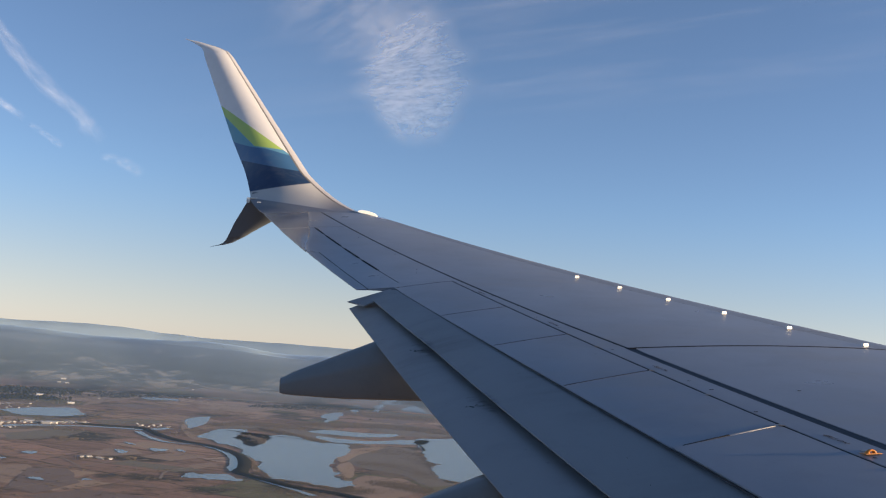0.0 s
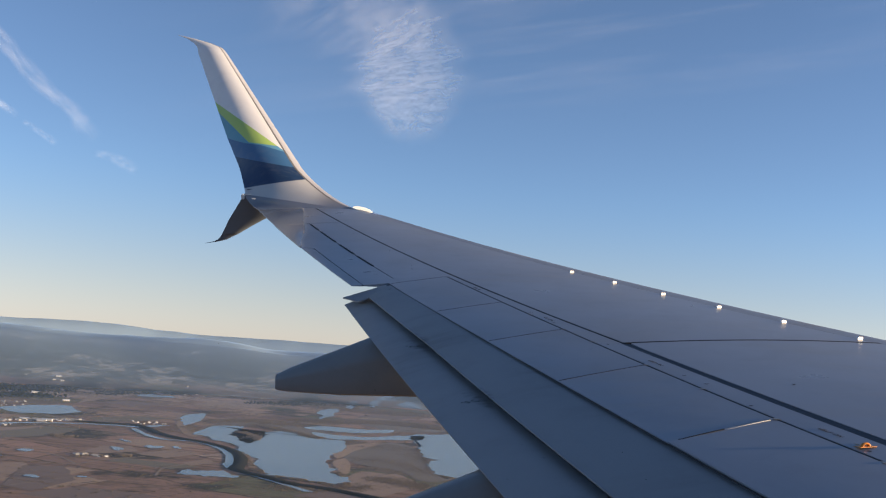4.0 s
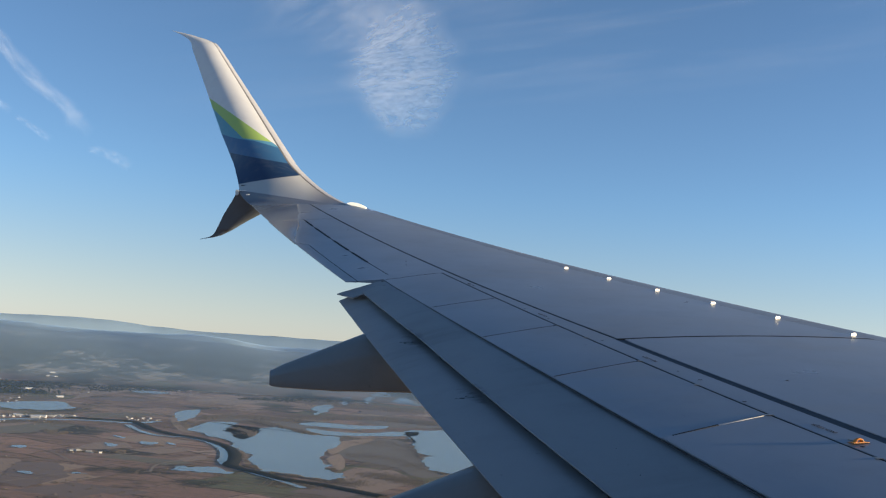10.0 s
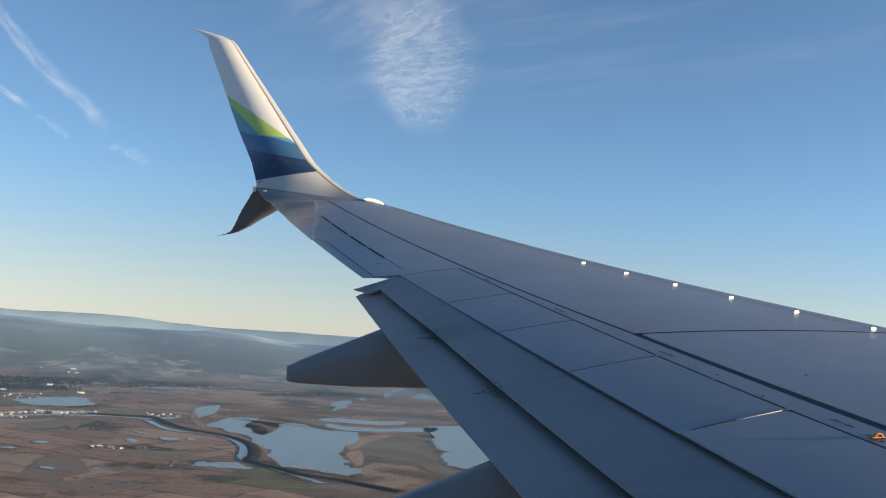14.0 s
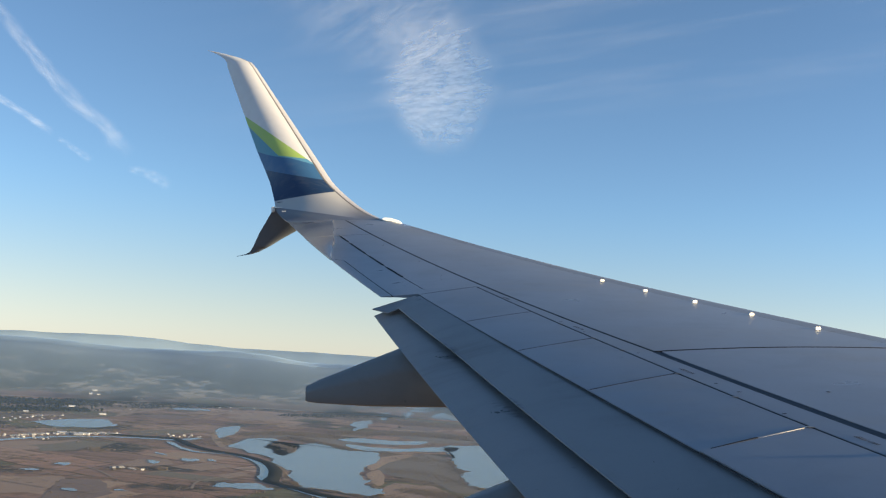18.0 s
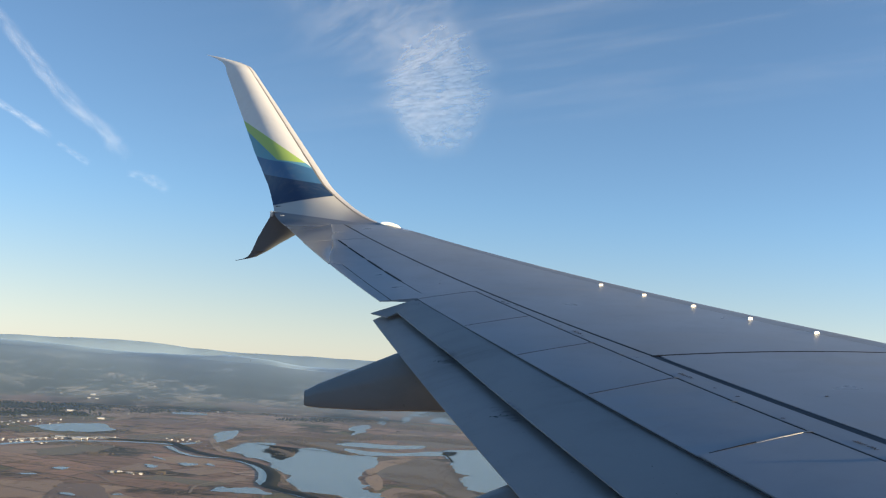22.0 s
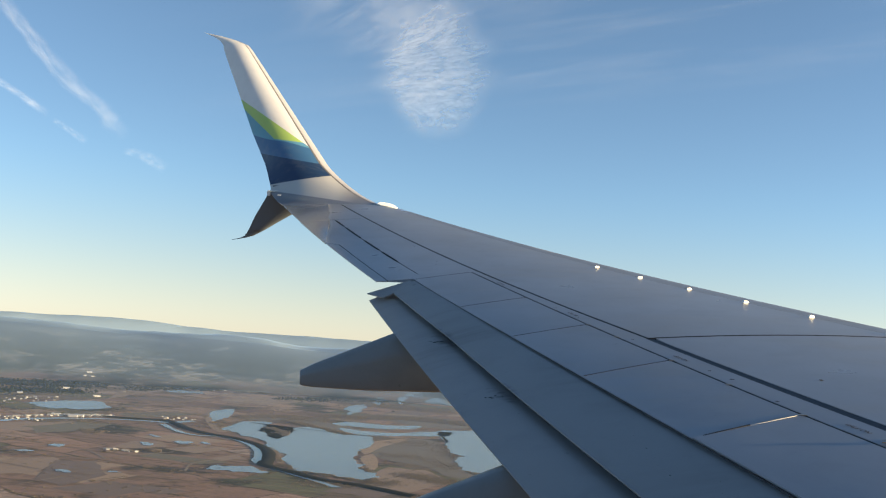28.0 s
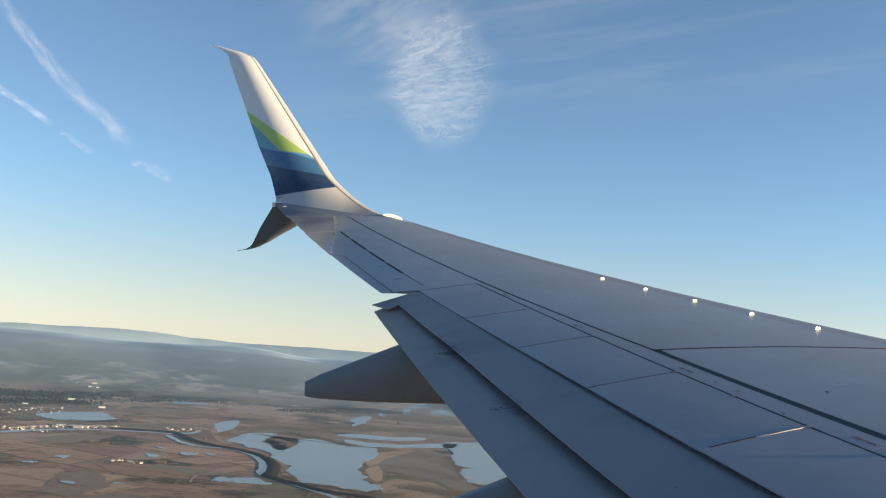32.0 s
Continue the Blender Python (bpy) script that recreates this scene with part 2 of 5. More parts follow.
def livery():
    """White winglet with lime, teal, mid-blue and navy bands whose edges are gentle curves."""
    k = Nodes("winglet_banded_paint")
    tc = k.n("TexCoord")
    sep = k.n("SeparateXYZ")
    k.t.links.new(tc.outputs["Object"], sep.inputs[0])
    x = k.math("ADD", sep.outputs[0], 10.4)
    h = k.math("SUBTRACT", sep.outputs[2], 2.735)

    def above(a, b, c):
        line = k.math("ADD", k.math("MULTIPLY", k.math("MULTIPLY", x, x), c), k.math("ADD", k.math("MULTIPLY", x, b), a))
        d = k.math("SUBTRACT", h, line)
        return k.remap(d, -0.006, 0.006)

    white, lime, teal = (0.80, 0.80, 0.79), (0.43, 0.62, 0.16), (0.10, 0.36, 0.46)
    sea, blue, navy = (0.10, 0.33, 0.50), (0.045, 0.15, 0.30), (0.018, 0.05, 0.115)
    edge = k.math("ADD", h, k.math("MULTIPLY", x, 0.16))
    # white root greyed: the shade on its curve is in the colour
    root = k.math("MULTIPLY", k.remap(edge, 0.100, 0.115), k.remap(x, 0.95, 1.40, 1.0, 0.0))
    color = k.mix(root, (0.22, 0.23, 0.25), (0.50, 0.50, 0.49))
    color = k.mix(above(0.218, 0.157, 0.0), color, navy)
    color = k.mix(above(0.675, -0.215, 0.06), color, blue)
    color = k.mix(above(0.95, -0.27, 0.0), color, sea)
    color = k.mix(above(0.925, -0.16, 0.33), color, teal)
    lime_edge = k.math("MAXIMUM", above(0.935, -0.965, 0.0), 0.0)
    flat_edge = above(0.945, -0.12, 0.0)
    color = k.mix(k.math("MULTIPLY", lime_edge, flat_edge), color, lime)
    color = k.mix(above(1.199, -0.705, 0.0), color, white)
    f = k.noise(k.coords((1, 6, 1)), 5.0, 4.0)
    color = k.mix(k.remap(f, 0.45, 0.75, 0.0, 0.08), color, (0.4, 0.37, 0.32))
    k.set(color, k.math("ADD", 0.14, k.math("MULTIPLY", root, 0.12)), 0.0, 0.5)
    k.bump(k.noise(k.coords(), 1.6, 2.0), 0.08, 0.02)
    return k.mat


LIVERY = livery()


def land_material():
    """Winter flood plain: brown and ochre fields, dull green pasture, dark woods and scrub."""
    k = Nodes("winter_farmland")
    v = k.coords()
    warp = k.n("TexNoise")
    warp.inputs["Scale"].default_value = 0.012
    k.t.links.new(v, warp.inputs["Vector"])
    add = k.n("Mix", data_type="VECTOR")
    add.inputs[0].default_value = 0.03
    k.t.links.new(v, add.inputs[4])
    sc = k.n("VectorMath", operation="SCALE")
    k.t.links.new(warp.outputs["Color"], sc.inputs[0])
    sc.inputs["Scale"].default_value = 1400.0
    k.t.links.new(sc.outputs[0], add.inputs[5])
    mp = k.n("Mapping")
    mp.inputs["Rotation"].default_value = (0, 0, 0.22)
    mp.inputs["Scale"].default_value = (1.0, 0.55, 1.0)
    k.t.links.new(add.outputs[1], mp.inputs["Vector"])
    fields = k.n("TexBrick")
    fields.offset, fields.offset_frequency, fields.squash, fields.squash_frequency = 0.37, 3, 0.6, 4
    fields.inputs["Color1"].default_value = (0, 0, 0, 1)
    fields.inputs["Color2"].default_value = (1, 1, 1, 1)
    fields.inputs["Scale"].default_value = 1.0
    fields.inputs["Mortar Size"].default_value = 1.6
    fields.inputs["Mortar Smooth"].default_value = 0.6
    fields.inputs["Brick Width"].default_value = 190.0
    fields.inputs["Row Height"].default_value = 58.0
    k.t.links.new(mp.outputs[0], fields.inputs["Vector"])
    sep = k.n("SeparateColor")
    k.t.links.new(fields.outputs["Color"], sep.inputs[0])
    ramp = k.n("ValToRGB")
    e = ramp.color_ramp
    e.interpolation = "CONSTANT"
    cols = [(0.0, (0.215, 0.132, 0.104)), (0.18, (0.367, 0.222, 0.161)), (0.34, (0.169, 0.129, 0.093)), (0.50, (0.385, 0.250, 0.180)),
            (0.62, (0.142, 0.142, 0.085)), (0.74, (0.284, 0.175, 0.130)), (0.90, (0.430, 0.302, 0.232))]
    e.elements[0].position, e.elements[0].color = cols[0][0], (*cols[0][1], 1)
    e.elements[1].position, e.elements[1].color = cols[1][0], (*cols[1][1], 1)
    for p, c in cols[2:]:
        e.elements.new(p).color = (*c, 1)
    k.t.links.new(sep.outputs[0], ramp.inputs[0])
    hedge = fields.outputs["Fac"]
    mottle = k.noise(v, 0.05, 6.0, 0.65)
    big = k.noise(v, 0.006, 5.0, 0.6)
    color = k.mix(k.remap(mottle, 0.45, 0.70, 0.0, 0.45), ramp.outputs[0], (0.125, 0.092, 0.060))
    grit = k.noise(v, 0.35, 5.0, 0.7)
    color = k.mix(k.remap(grit, 0.45, 0.7, 0.0, 0.28), color, (0.085, 0.066, 0.046))
    rows = k.noise(k.coords((0.03, 0.22, 1), turn=0.22), 1.0, 5.0, 0.6)
    color = k.mix(k.remap(rows, 0.48, 0.72, 0.0, 0.45), color, (0.33, 0.245, 0.165))
    strips = k.noise(k.coords((0.010, 0.055, 1), turn=0.15), 1.0, 7.0, 0.68)
    color = k.mix(k.remap(strips, 0.50, 0.62, 0.0, 0.62), color, (0.105, 0.080, 0.056))
    damp = k.noise(k.coords((0.02, 0.045, 1), turn=-0.1), 1.0, 8.0, 0.7)
    color = k.mix(k.remap(damp, 0.58, 0.66, 0.0, 0.55), color, (0.150, 0.126, 0.106))
    color = k.mix(k.math("MULTIPLY", hedge, k.remap(mottle, 0.38, 0.55)), color, (0.075, 0.066, 0.045))
    # woods take over with the rising ground
    geo = k.n("NewGeometry")
    pos = k.n("SeparateXYZ")
    k.t.links.new(geo.outputs["Position"], pos.inputs[0])
    lift = k.remap(pos.outputs[2], 1.0, 18.0)
    slopes = k.noise(k.coords((1.0, 0.75, 0.0)), 0.030, 9.0, 0.72, 0.5)
    clearing = k.mix(k.remap(grit, 0.35, 0.65), (0.40, 0.32, 0.25), (0.20, 0.175, 0.13))
    grove = k.mix(k.remap(mottle, 0.35, 0.65), (0.020, 0.030, 0.027), (0.055, 0.058, 0.046))
    patches = k.noise(k.coords((1.0, 0.8, 0.0)), 0.009, 4.0, 0.6)
    open_land = k.math("ADD", slopes, k.math("MULTIPLY", k.math("SUBTRACT", patches, 0.5), 0.5))
    upland = k.mix(k.remap(open_land, 0.50, 0.55), grove, clearing)
    color = k.mix(k.remap(big, 0.54, 0.62, 0.0, 0.85), color, grove)
    high = k.remap(pos.outputs[2], 95.0, 135.0)
    upland = k.mix(high, upland, grove)
    color = k.mix(lift, color, upland)
    k.set(color, 0.95)
    k.bsdf.inputs["Specular IOR Level"].default_value = 0.1
    k.bump(k.noise(v, 0.06, 4.0, 0.6), 0.25, 3.0)
    return k.mat


LAND = land_material()


def water_material():
    k = Nodes("calm_lake_water")
    v = k.coords()
    k.set(k.mix(k.remap(k.noise(v, 0.01, 3.0), 0.4, 0.6), (0.140, 0.148, 0.118), (0.175, 0.178, 0.138)), 0.20)
    k.bsdf.inputs["IOR"].default_value = 1.25
    k.bump(k.noise(v, 0.6, 3.0), 0.03, 0.2)
    return k.mat


WATER = water_material()


def foliage(name, a, b):
    k = Nodes(name)
    r = k.n("NewGeometry")
    c = k.mix(r.outputs["Random Per Island"], a, b)
    f = k.noise(k.coords(), 0.8, 4.0)
    shade = k.mix(k.remap(f, 0.3, 0.7, 0.0, 0.5), c, tuple(x * 0.5 for x in a))
    k.set(shade, 0.9)
    k.bsdf.inputs["Specular IOR Level"].default_value = 0.1
    through_light = k.n("BsdfTranslucent")
    k.put(shade, through_light.inputs["Color"])
    both = k.n("MixShader")
    both.inputs[0].default_value = 0.45
    k.t.links.new(k.bsdf.outputs[0], both.inputs[1])
    k.t.links.new(through_light.outputs[0], both.inputs[2])
    k.t.links.new(both.outputs[0], k.out.inputs["Surface"])
    return k.mat


SCRUB = foliage("bare_winter_scrub", (0.200, 0.165, 0.132), (0.290, 0.232, 0.180))
WOODS = foliage("dark_conifer_woods", (0.022, 0.034, 0.024), (0.060, 0.062, 0.042))
HAZED_RIDGE = foliage("hazed_snow_rock", (0.42, 0.47, 0.53), (0.46, 0.51, 0.57))
# bluish glow and pale base paint the haze before the ridge
snow = HAZED_RIDGE.node_tree.nodes["Principled BSDF"]
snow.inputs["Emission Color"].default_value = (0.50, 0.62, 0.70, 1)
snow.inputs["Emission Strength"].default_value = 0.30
LEVEE = foliage("dark_levee_grass", (0.045, 0.050, 0.042), (0.075, 0.072, 0.054))
DIRT = plain("pale_dirt_track", (0.27, 0.20, 0.14), 0.95)
DITCH = plain("dark_wet_mud", (0.085, 0.070, 0.055), 0.7)
REED = plain("dry_reeds", (0.353, 0.235, 0.152), 0.95)
HOUSE_WALL = plain("white_house_wall", (0.62, 0.60, 0.56), 0.7)
THICKET = plain("dark_thicket_floor", (0.165, 0.138, 0.110), 0.95)
PLOUGHED = plain("ploughed_earth", (0.177, 0.122, 0.098), 0.95)
STUBBLE = plain("tan_stubble", (0.305, 0.205, 0.142), 0.95)
PASTURE = plain("dull_pasture", (0.165, 0.142, 0.098), 0.95)
HALL_ROOF = plain("white_hall_roof", (0.70, 0.70, 0.68), 0.5)
HOUSE_ROOF = plain("grey_house_roof", (0.28, 0.27, 0.26), 0.8)


def vapour(name, stretch, scale, lo, hi, peak, rough=0.6, edge=0.42, end=0.22, head=None):
    """Thin ice cloud: white scattering veil whose cover is torn by noise and fades to its edges."""
    k = Nodes(name)
    tc = k.n("TexCoord")
    sep = k.n("SeparateXYZ")
    k.t.links.new(tc.outputs["UV"], sep.inputs[0])
    u, v = sep.outputs[0], sep.outputs[1]

    def fade(s, w, w0):
        return k.math("MULTIPLY", k.remap(s, 0.0, w0), k.remap(s, 1.0 - w, 1.0, 1.0, 0.0))

    mp = k.n("Mapping")
    mp.inputs["Scale"].default_value = stretch
    k.t.links.new(tc.outputs["UV"], mp.inputs["Vector"])
    cover = k.remap(k.noise(mp.outputs[0], scale, 8.0, rough, 0.25), lo, hi)
    soft = k.math("MULTIPLY", fade(u, edge, edge), fade(v, end, head or end))
    fac = k.math("MULTIPLY", k.math("MULTIPLY", cover, soft), peak, True)
    clear = k.n("BsdfTransparent")
    d = k.n("BsdfDiffuse")
    t = k.n("BsdfTranslucent")
    for s in (d, t):
        s.inputs["Color"].default_value = (0.92, 0.92, 0.92, 1)
    both = k.n("AddShader")
    k.t.links.new(d.outputs[0], both.inputs[0])
    k.t.links.new(t.outputs[0], both.inputs[1])
    m = k.n("MixShader")
    k.t.links.new(fac, m.inputs[0])
    k.t.links.new(clear.outputs[0], m.inputs[1])
    k.t.links.new(both.outputs[0], m.inputs[2])
    k.t.links.new(m.outputs[0], k.out.inputs["Surface"])
    return k.mat


CLOUD = vapour("torn_ice_cloud", (5.0, 24.0, 1), 1.2, 0.16, 0.76, 0.42, 0.62, 0.30, 0.16, 0.62)
THIN_CLOUD = vapour("thin_ice_veil", (4.0, 14.0, 1), 1.1, 0.30, 0.80, 0.13, 0.66)
TRAIL = vapour("old_contrail", (1.6, 7.0, 1), 1.0, 0.26, 0.82, 0.14, 0.62)
FAINT_TRAIL = vapour("faint_wisp", (1.6, 5.0, 1), 1.0, 0.30, 0.80, 0.08, 0.6)
CIRRUS = vapour("faint_cirrus_streaks", (2.6, 10.0, 1), 1.0, 0.40, 0.82, 0.055, 0.62)


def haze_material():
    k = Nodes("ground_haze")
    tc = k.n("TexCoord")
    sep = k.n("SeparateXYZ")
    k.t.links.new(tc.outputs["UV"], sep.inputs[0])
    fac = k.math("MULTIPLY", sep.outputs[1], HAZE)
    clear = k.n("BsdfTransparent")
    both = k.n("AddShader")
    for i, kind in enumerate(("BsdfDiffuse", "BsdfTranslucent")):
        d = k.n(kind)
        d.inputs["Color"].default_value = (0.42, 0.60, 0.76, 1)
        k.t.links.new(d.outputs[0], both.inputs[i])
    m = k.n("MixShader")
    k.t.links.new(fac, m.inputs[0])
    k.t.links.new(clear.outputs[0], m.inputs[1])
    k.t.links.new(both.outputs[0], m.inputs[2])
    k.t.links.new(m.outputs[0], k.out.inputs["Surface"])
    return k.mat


HAZE_MAT = haze_material()

# ---------------------------------------------------------------- mesh helpers


def finish(ob, material, smooth=0.5):
    me = ob.data
    me.materials.append(material)
    me.polygons.foreach_set("use_smooth", [True] * len(me.polygons))
    me.set_sharp_from_angle(angle=smooth)
    return ob


def part(name, bm, material, parent=None, label="", smooth=0.5):
    """One mesh object from a bmesh, under a thing or a part where one is given."""
    bmesh.ops.recalc_face_normals(bm, faces=bm.faces)
    me = bpy.data.meshes.new(name)
    bm.to_mesh(me)
    bm.free()
    ob = new(name, me)
    finish(ob, material, smooth)
    if parent:
        ob.parent = parent
    if label:
        tagged(ob, label)
    return ob


def slab(top, nu, nv, thick, bm=None):
    """A closed plate under the surface top(u, v); thick is a number or a function of (u, v)."""
    bm = bm or bmesh.new()
    deep = thick if callable(thick) else (lambda u, v: thick)
    a = [[bm.verts.new(top(i / nu, j / nv)) for j in range(nv + 1)] for i in range(nu + 1)]
    b = [[bm.verts.new(top(i / nu, j / nv) - Vector((0, 0, deep(i / nu, j / nv)))) for j in range(nv + 1)] for i in range(nu + 1)]
    for i in range(nu):
        for j in range(nv):
            bm.faces.new((a[i][j], a[i + 1][j], a[i + 1][j + 1], a[i][j + 1]))
            bm.faces.new((b[i][j + 1], b[i + 1][j + 1], b[i + 1][j], b[i][j]))
    for i in range(nu):
        bm.faces.new((a[i][0], b[i][0], b[i + 1][0], a[i + 1][0]))
        bm.faces.new((a[i + 1][nv], b[i + 1][nv], b[i][nv], a[i][nv]))
    for j in range(nv):
        bm.faces.new((a[0][j + 1], b[0][j + 1], b[0][j], a[0][j]))
        bm.faces.new((a[nu][j], b[nu][j], b[nu][j + 1], a[nu][j + 1]))
    return bm


def loft(rings, closed=True, caps=True, bm=None):
    bm = bm or bmesh.new()
    vs = [[bm.verts.new(p) for p in r] for r in rings]
    n = len(rings[0])
    for a, b in zip(vs, vs[1:]):
        for i in range(n if closed else n - 1):
            j = (i + 1) % n
            bm.faces.new((a[i], a[j], b[j], b[i]))
    if caps:
        bm.faces.new(vs[0][::-1])
        bm.faces.new(vs[-1])
    return bm


def box(size, at=(0, 0, 0), bevel=0.0, turn=None):
    bm = bmesh.new()
    bmesh.ops.create_cube(bm, size=1.0)
    bmesh.ops.scale(bm, vec=size, verts=bm.verts)
    if bevel:
        bmesh.ops.bevel(bm, geom=bm.edges[:], offset=bevel, segments=2, affect="EDGES")
    if turn:
        bmesh.ops.transform(bm, matrix=turn, verts=bm.verts)
    bmesh.ops.translate(bm, vec=at, verts=bm.verts)
    return bm


def lerp(a, b, t):
    return a + (b - a) * t


# ---------------------------------------------------------------- the wing
# Wing axes: x forward, y outboard from the aircraft's middle, z up. A place on the wing is (c, y): c metres behind the leading edge.
SWEEP, DIHEDRAL, FLEX = 0.515, 0.104, 0.921
PLANE = Matrix.Translation((0.0287, 0.009, 150.2105)) @ Matrix(((0.9896, -0.13021, -0.06104, 0), (0.12607, 0.98973, -0.06738, 0), (0.06918, 0.059, 0.99585, 0), (0, 0, 0, 1)))


def rise(y):
    return y * DIHEDRAL + FLEX * (max(y - 2, 0) / 15) ** 2


def chord(y):
    return 2.75 + (10.65 - y) * 0.22


def S(c, y, dz=0.0):
    u = min(max(c / chord(y), 0), 1)
    return Vector((-SWEEP * y - c, y, rise(y) + 0.02 * chord(y) * (1 - ((u - 0.5) / 0.5) ** 2) + dz))


def c_slat(y):
    return min(0.12 + (15.5 - y) * 0.04, 0.31) if y < 15.5 else 0.12


def c_spar(y):
    return 2.16 - 0.163 * (y - 8.03) if y > 8.03 else 2.16 - 0.196 * (y - 8.03)


def c_hinge(y):
    return 1.768 - 0.199 * (y - 10.91) - 0.014 * math.sin(math.pi * min(max((11.0 - y) / 4.5, 0.0), 1.0))


def c_spoiler(y):
    return 2.411 - 0.219 * (y - 10.66) - 0.045 * math.sin(math.pi * min(max((10.4 - y) / 6.3, 0.0), 1.0))


def c_aileron(y):
    return 2.25 - 0.198 * (y - 10.96)


def c_tab(y):
    return 2.63 - 0.204 * (y - 10.74)


def c_trail(y):
    return 2.75 - 0.193 * (y - 10.65)


def c_main(y):
    return 2.66 - 0.267 * (y - 10.58) - 0.065 * min(max((10.58 - y) / 2, 0), 1)


def c_aft0(y):
    return 2.68 - 0.270 * (y - 10.62)


def c_aft1(y):
    return 2.79 - 0.284 * (y - 10.70)


ROOT = 1.4
wing = new("aircraft_wing")
wing.matrix_world = PLANE
tagged(wing, "grey swept airliner wing with split banded winglet, flaps slightly lowered", "wing")


def span_panel(c0, c1, y0, y1, nu, nv, thick, dz=0.0):
    def top(u, v):
        y = lerp(y0, y1, u)
        return S(lerp(c0(y), c1(y), v), y, dz)
    return slab(top, nu, nv, thick)


# leading edge: slat segments with a round nose
def slat(y0, y1):
    rings = []
    n = max(4, int((y1 - y0) * 3))
    for i in range(n + 1):
        y = lerp(y0, y1, i / n)
        c = c_slat(y)
        prof = [(c, 0), (c * 0.6, 0), (c * 0.3, 0.0), (0.06, -0.004), (0.02, -0.012), (-0.004, -0.028), (-0.014, -0.052), (0.0, -0.085), (0.06, -0.12),
                (0.3, -0.16), (0.32, -0.10), (c, -0.02)]
        rings.append([S(a, y, b) for a, b in prof])
    return loft(rings)


for k, (a, b) in enumerate(((2.0, 5.6), (5.61, 8.9), (8.91, 12.4), (12.41, 15.9), (15.91, 16.55))):
    part("slat", slat(a, b), SLAT_PAINT if k < 4 else TIP_GREY, wing, "smooth metallic leading edge segment")


def seam_y(c):
    return 8.31 - 0.13 * c


def skin_out(u, v):
    y = lerp(8.2, 16.45, u)
    c = lerp(c_slat(y) + 0.006, c_spar(y) - 0.013, v)
    if u == 0:
        y = seam_y(c) + 0.008
        c = lerp(c_slat(y) + 0.006, c_spar(y) - 0.013, v)
    return S(c, y)


def skin_in(u, v):
    y = lerp(ROOT, 8.1, u)
    c = lerp(c_slat(y) + 0.006, c_spar(y) - 0.034 - 0.005 * (8.1 - y), v)
    if u == 1:
        y = seam_y(c) - 0.008
    return S(c, y)


part("outer_skin", slab(skin_out, 44, 12, 0.02), SKIN_GREY, wing, "pale grey painted upper skin")
part("inner_skin", slab(skin_in, 30, 12, 0.02), SKIN_GREY, wing, "pale grey painted upper skin")
part("rear_strip", span_panel(lambda y: c_spar(y) + 0.02, lambda y: c_hinge(y) - 0.009, ROOT, 8.02, 30, 3, 0.02), WING_GREY, wing)
part("rear_strip", span_panel(lambda y: c_spar(y) + 0.013, lambda y: c_hinge(y) - 0.009, 8.022, 10.9, 16, 3, 0.02), WING_GREY, wing)
part("aileron_shroud", span_panel(lambda y: c_spar(y) + 0.013, lambda y: c_aileron(y) - 0.005, 10.905, 14.95, 22, 5, 0.02), TIP_BORDER, wing)
part("tip_panel", span_panel(lambda y: c_spar(y) + 0.013, c_trail, 14.965, 16.45, 10, 8, lambda u, v: lerp(0.06, 0.006, v)), TIP_BORDER, wing,
     "glossy tip panel darkened as if shaded, mirroring the winglet bands")
# dark slabs that paint the shade in the hollow below the joints, and the lower skin
part("slat_gap_seal", span_panel(lambda y: c_slat(y) - 0.001, lambda y: c_slat(y) + 0.007, ROOT, 16.4, 40, 1, 0.01, -0.001), SEAL_TAPE, wing, "thin grey seal behind the slats")
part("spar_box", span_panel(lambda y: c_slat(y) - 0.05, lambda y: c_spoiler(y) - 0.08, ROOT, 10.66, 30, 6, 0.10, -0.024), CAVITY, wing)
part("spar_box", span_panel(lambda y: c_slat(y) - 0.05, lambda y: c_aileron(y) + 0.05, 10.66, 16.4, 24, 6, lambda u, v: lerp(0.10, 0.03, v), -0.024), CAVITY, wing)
part("lower_skin", span_panel(lambda y: 0.1, lambda y: c_spoiler(y) - 0.1, ROOT, 10.66, 20, 4, 0.02, -0.17), WING_GREY, wing)
part("rubber_seal", span_panel(lambda y: c_spar(y) - 0.033 - 0.005 * (8.1 - y), lambda y: c_spar(y) + 0.019, ROOT, 8.03, 30, 1, 0.02, -0.003), BROAD_SEAL, wing, "black rubber seal strip")
part("rubber_seal", span_panel(lambda y: c_spar(y) - 0.012, lambda y: c_spar(y) + 0.012, 8.035, 16.4, 30, 1, 0.02, -0.003), SEAL, wing, "thin black seal strip")


part("rubber_seal", span_panel(lambda y: c_hinge(y) - 0.008, lambda y: c_hinge(y) + 0.008, ROOT, 10.9, 30, 1, 0.01, -0.003), SEAL, wing, "thin black seal strip")
part("rubber_seal", slab(lambda u, v: S(lerp(0.3, 2.15, u), seam_y(lerp(0.3, 2.15, u)) + lerp(-0.012, 0.012, v), 0.001), 14, 1, 0.01), SEAL, wing, "thin black seal strip")
part("rubber_seal", span_panel(lambda y: c_aileron(y) - 0.005, lambda y: c_aileron(y) + 0.006, 10.67, 15.0, 20, 1, 0.01, -0.003), SEAL, wing, "thin black seal strip")
part("rubber_seal", span_panel(lambda y: c_tab(y) - 0.005, lambda y: c_tab(y) + 0.004, 10.67, 13.1, 20, 1, 0.01, -0.002), SEAL, wing, "thin black seal strip")


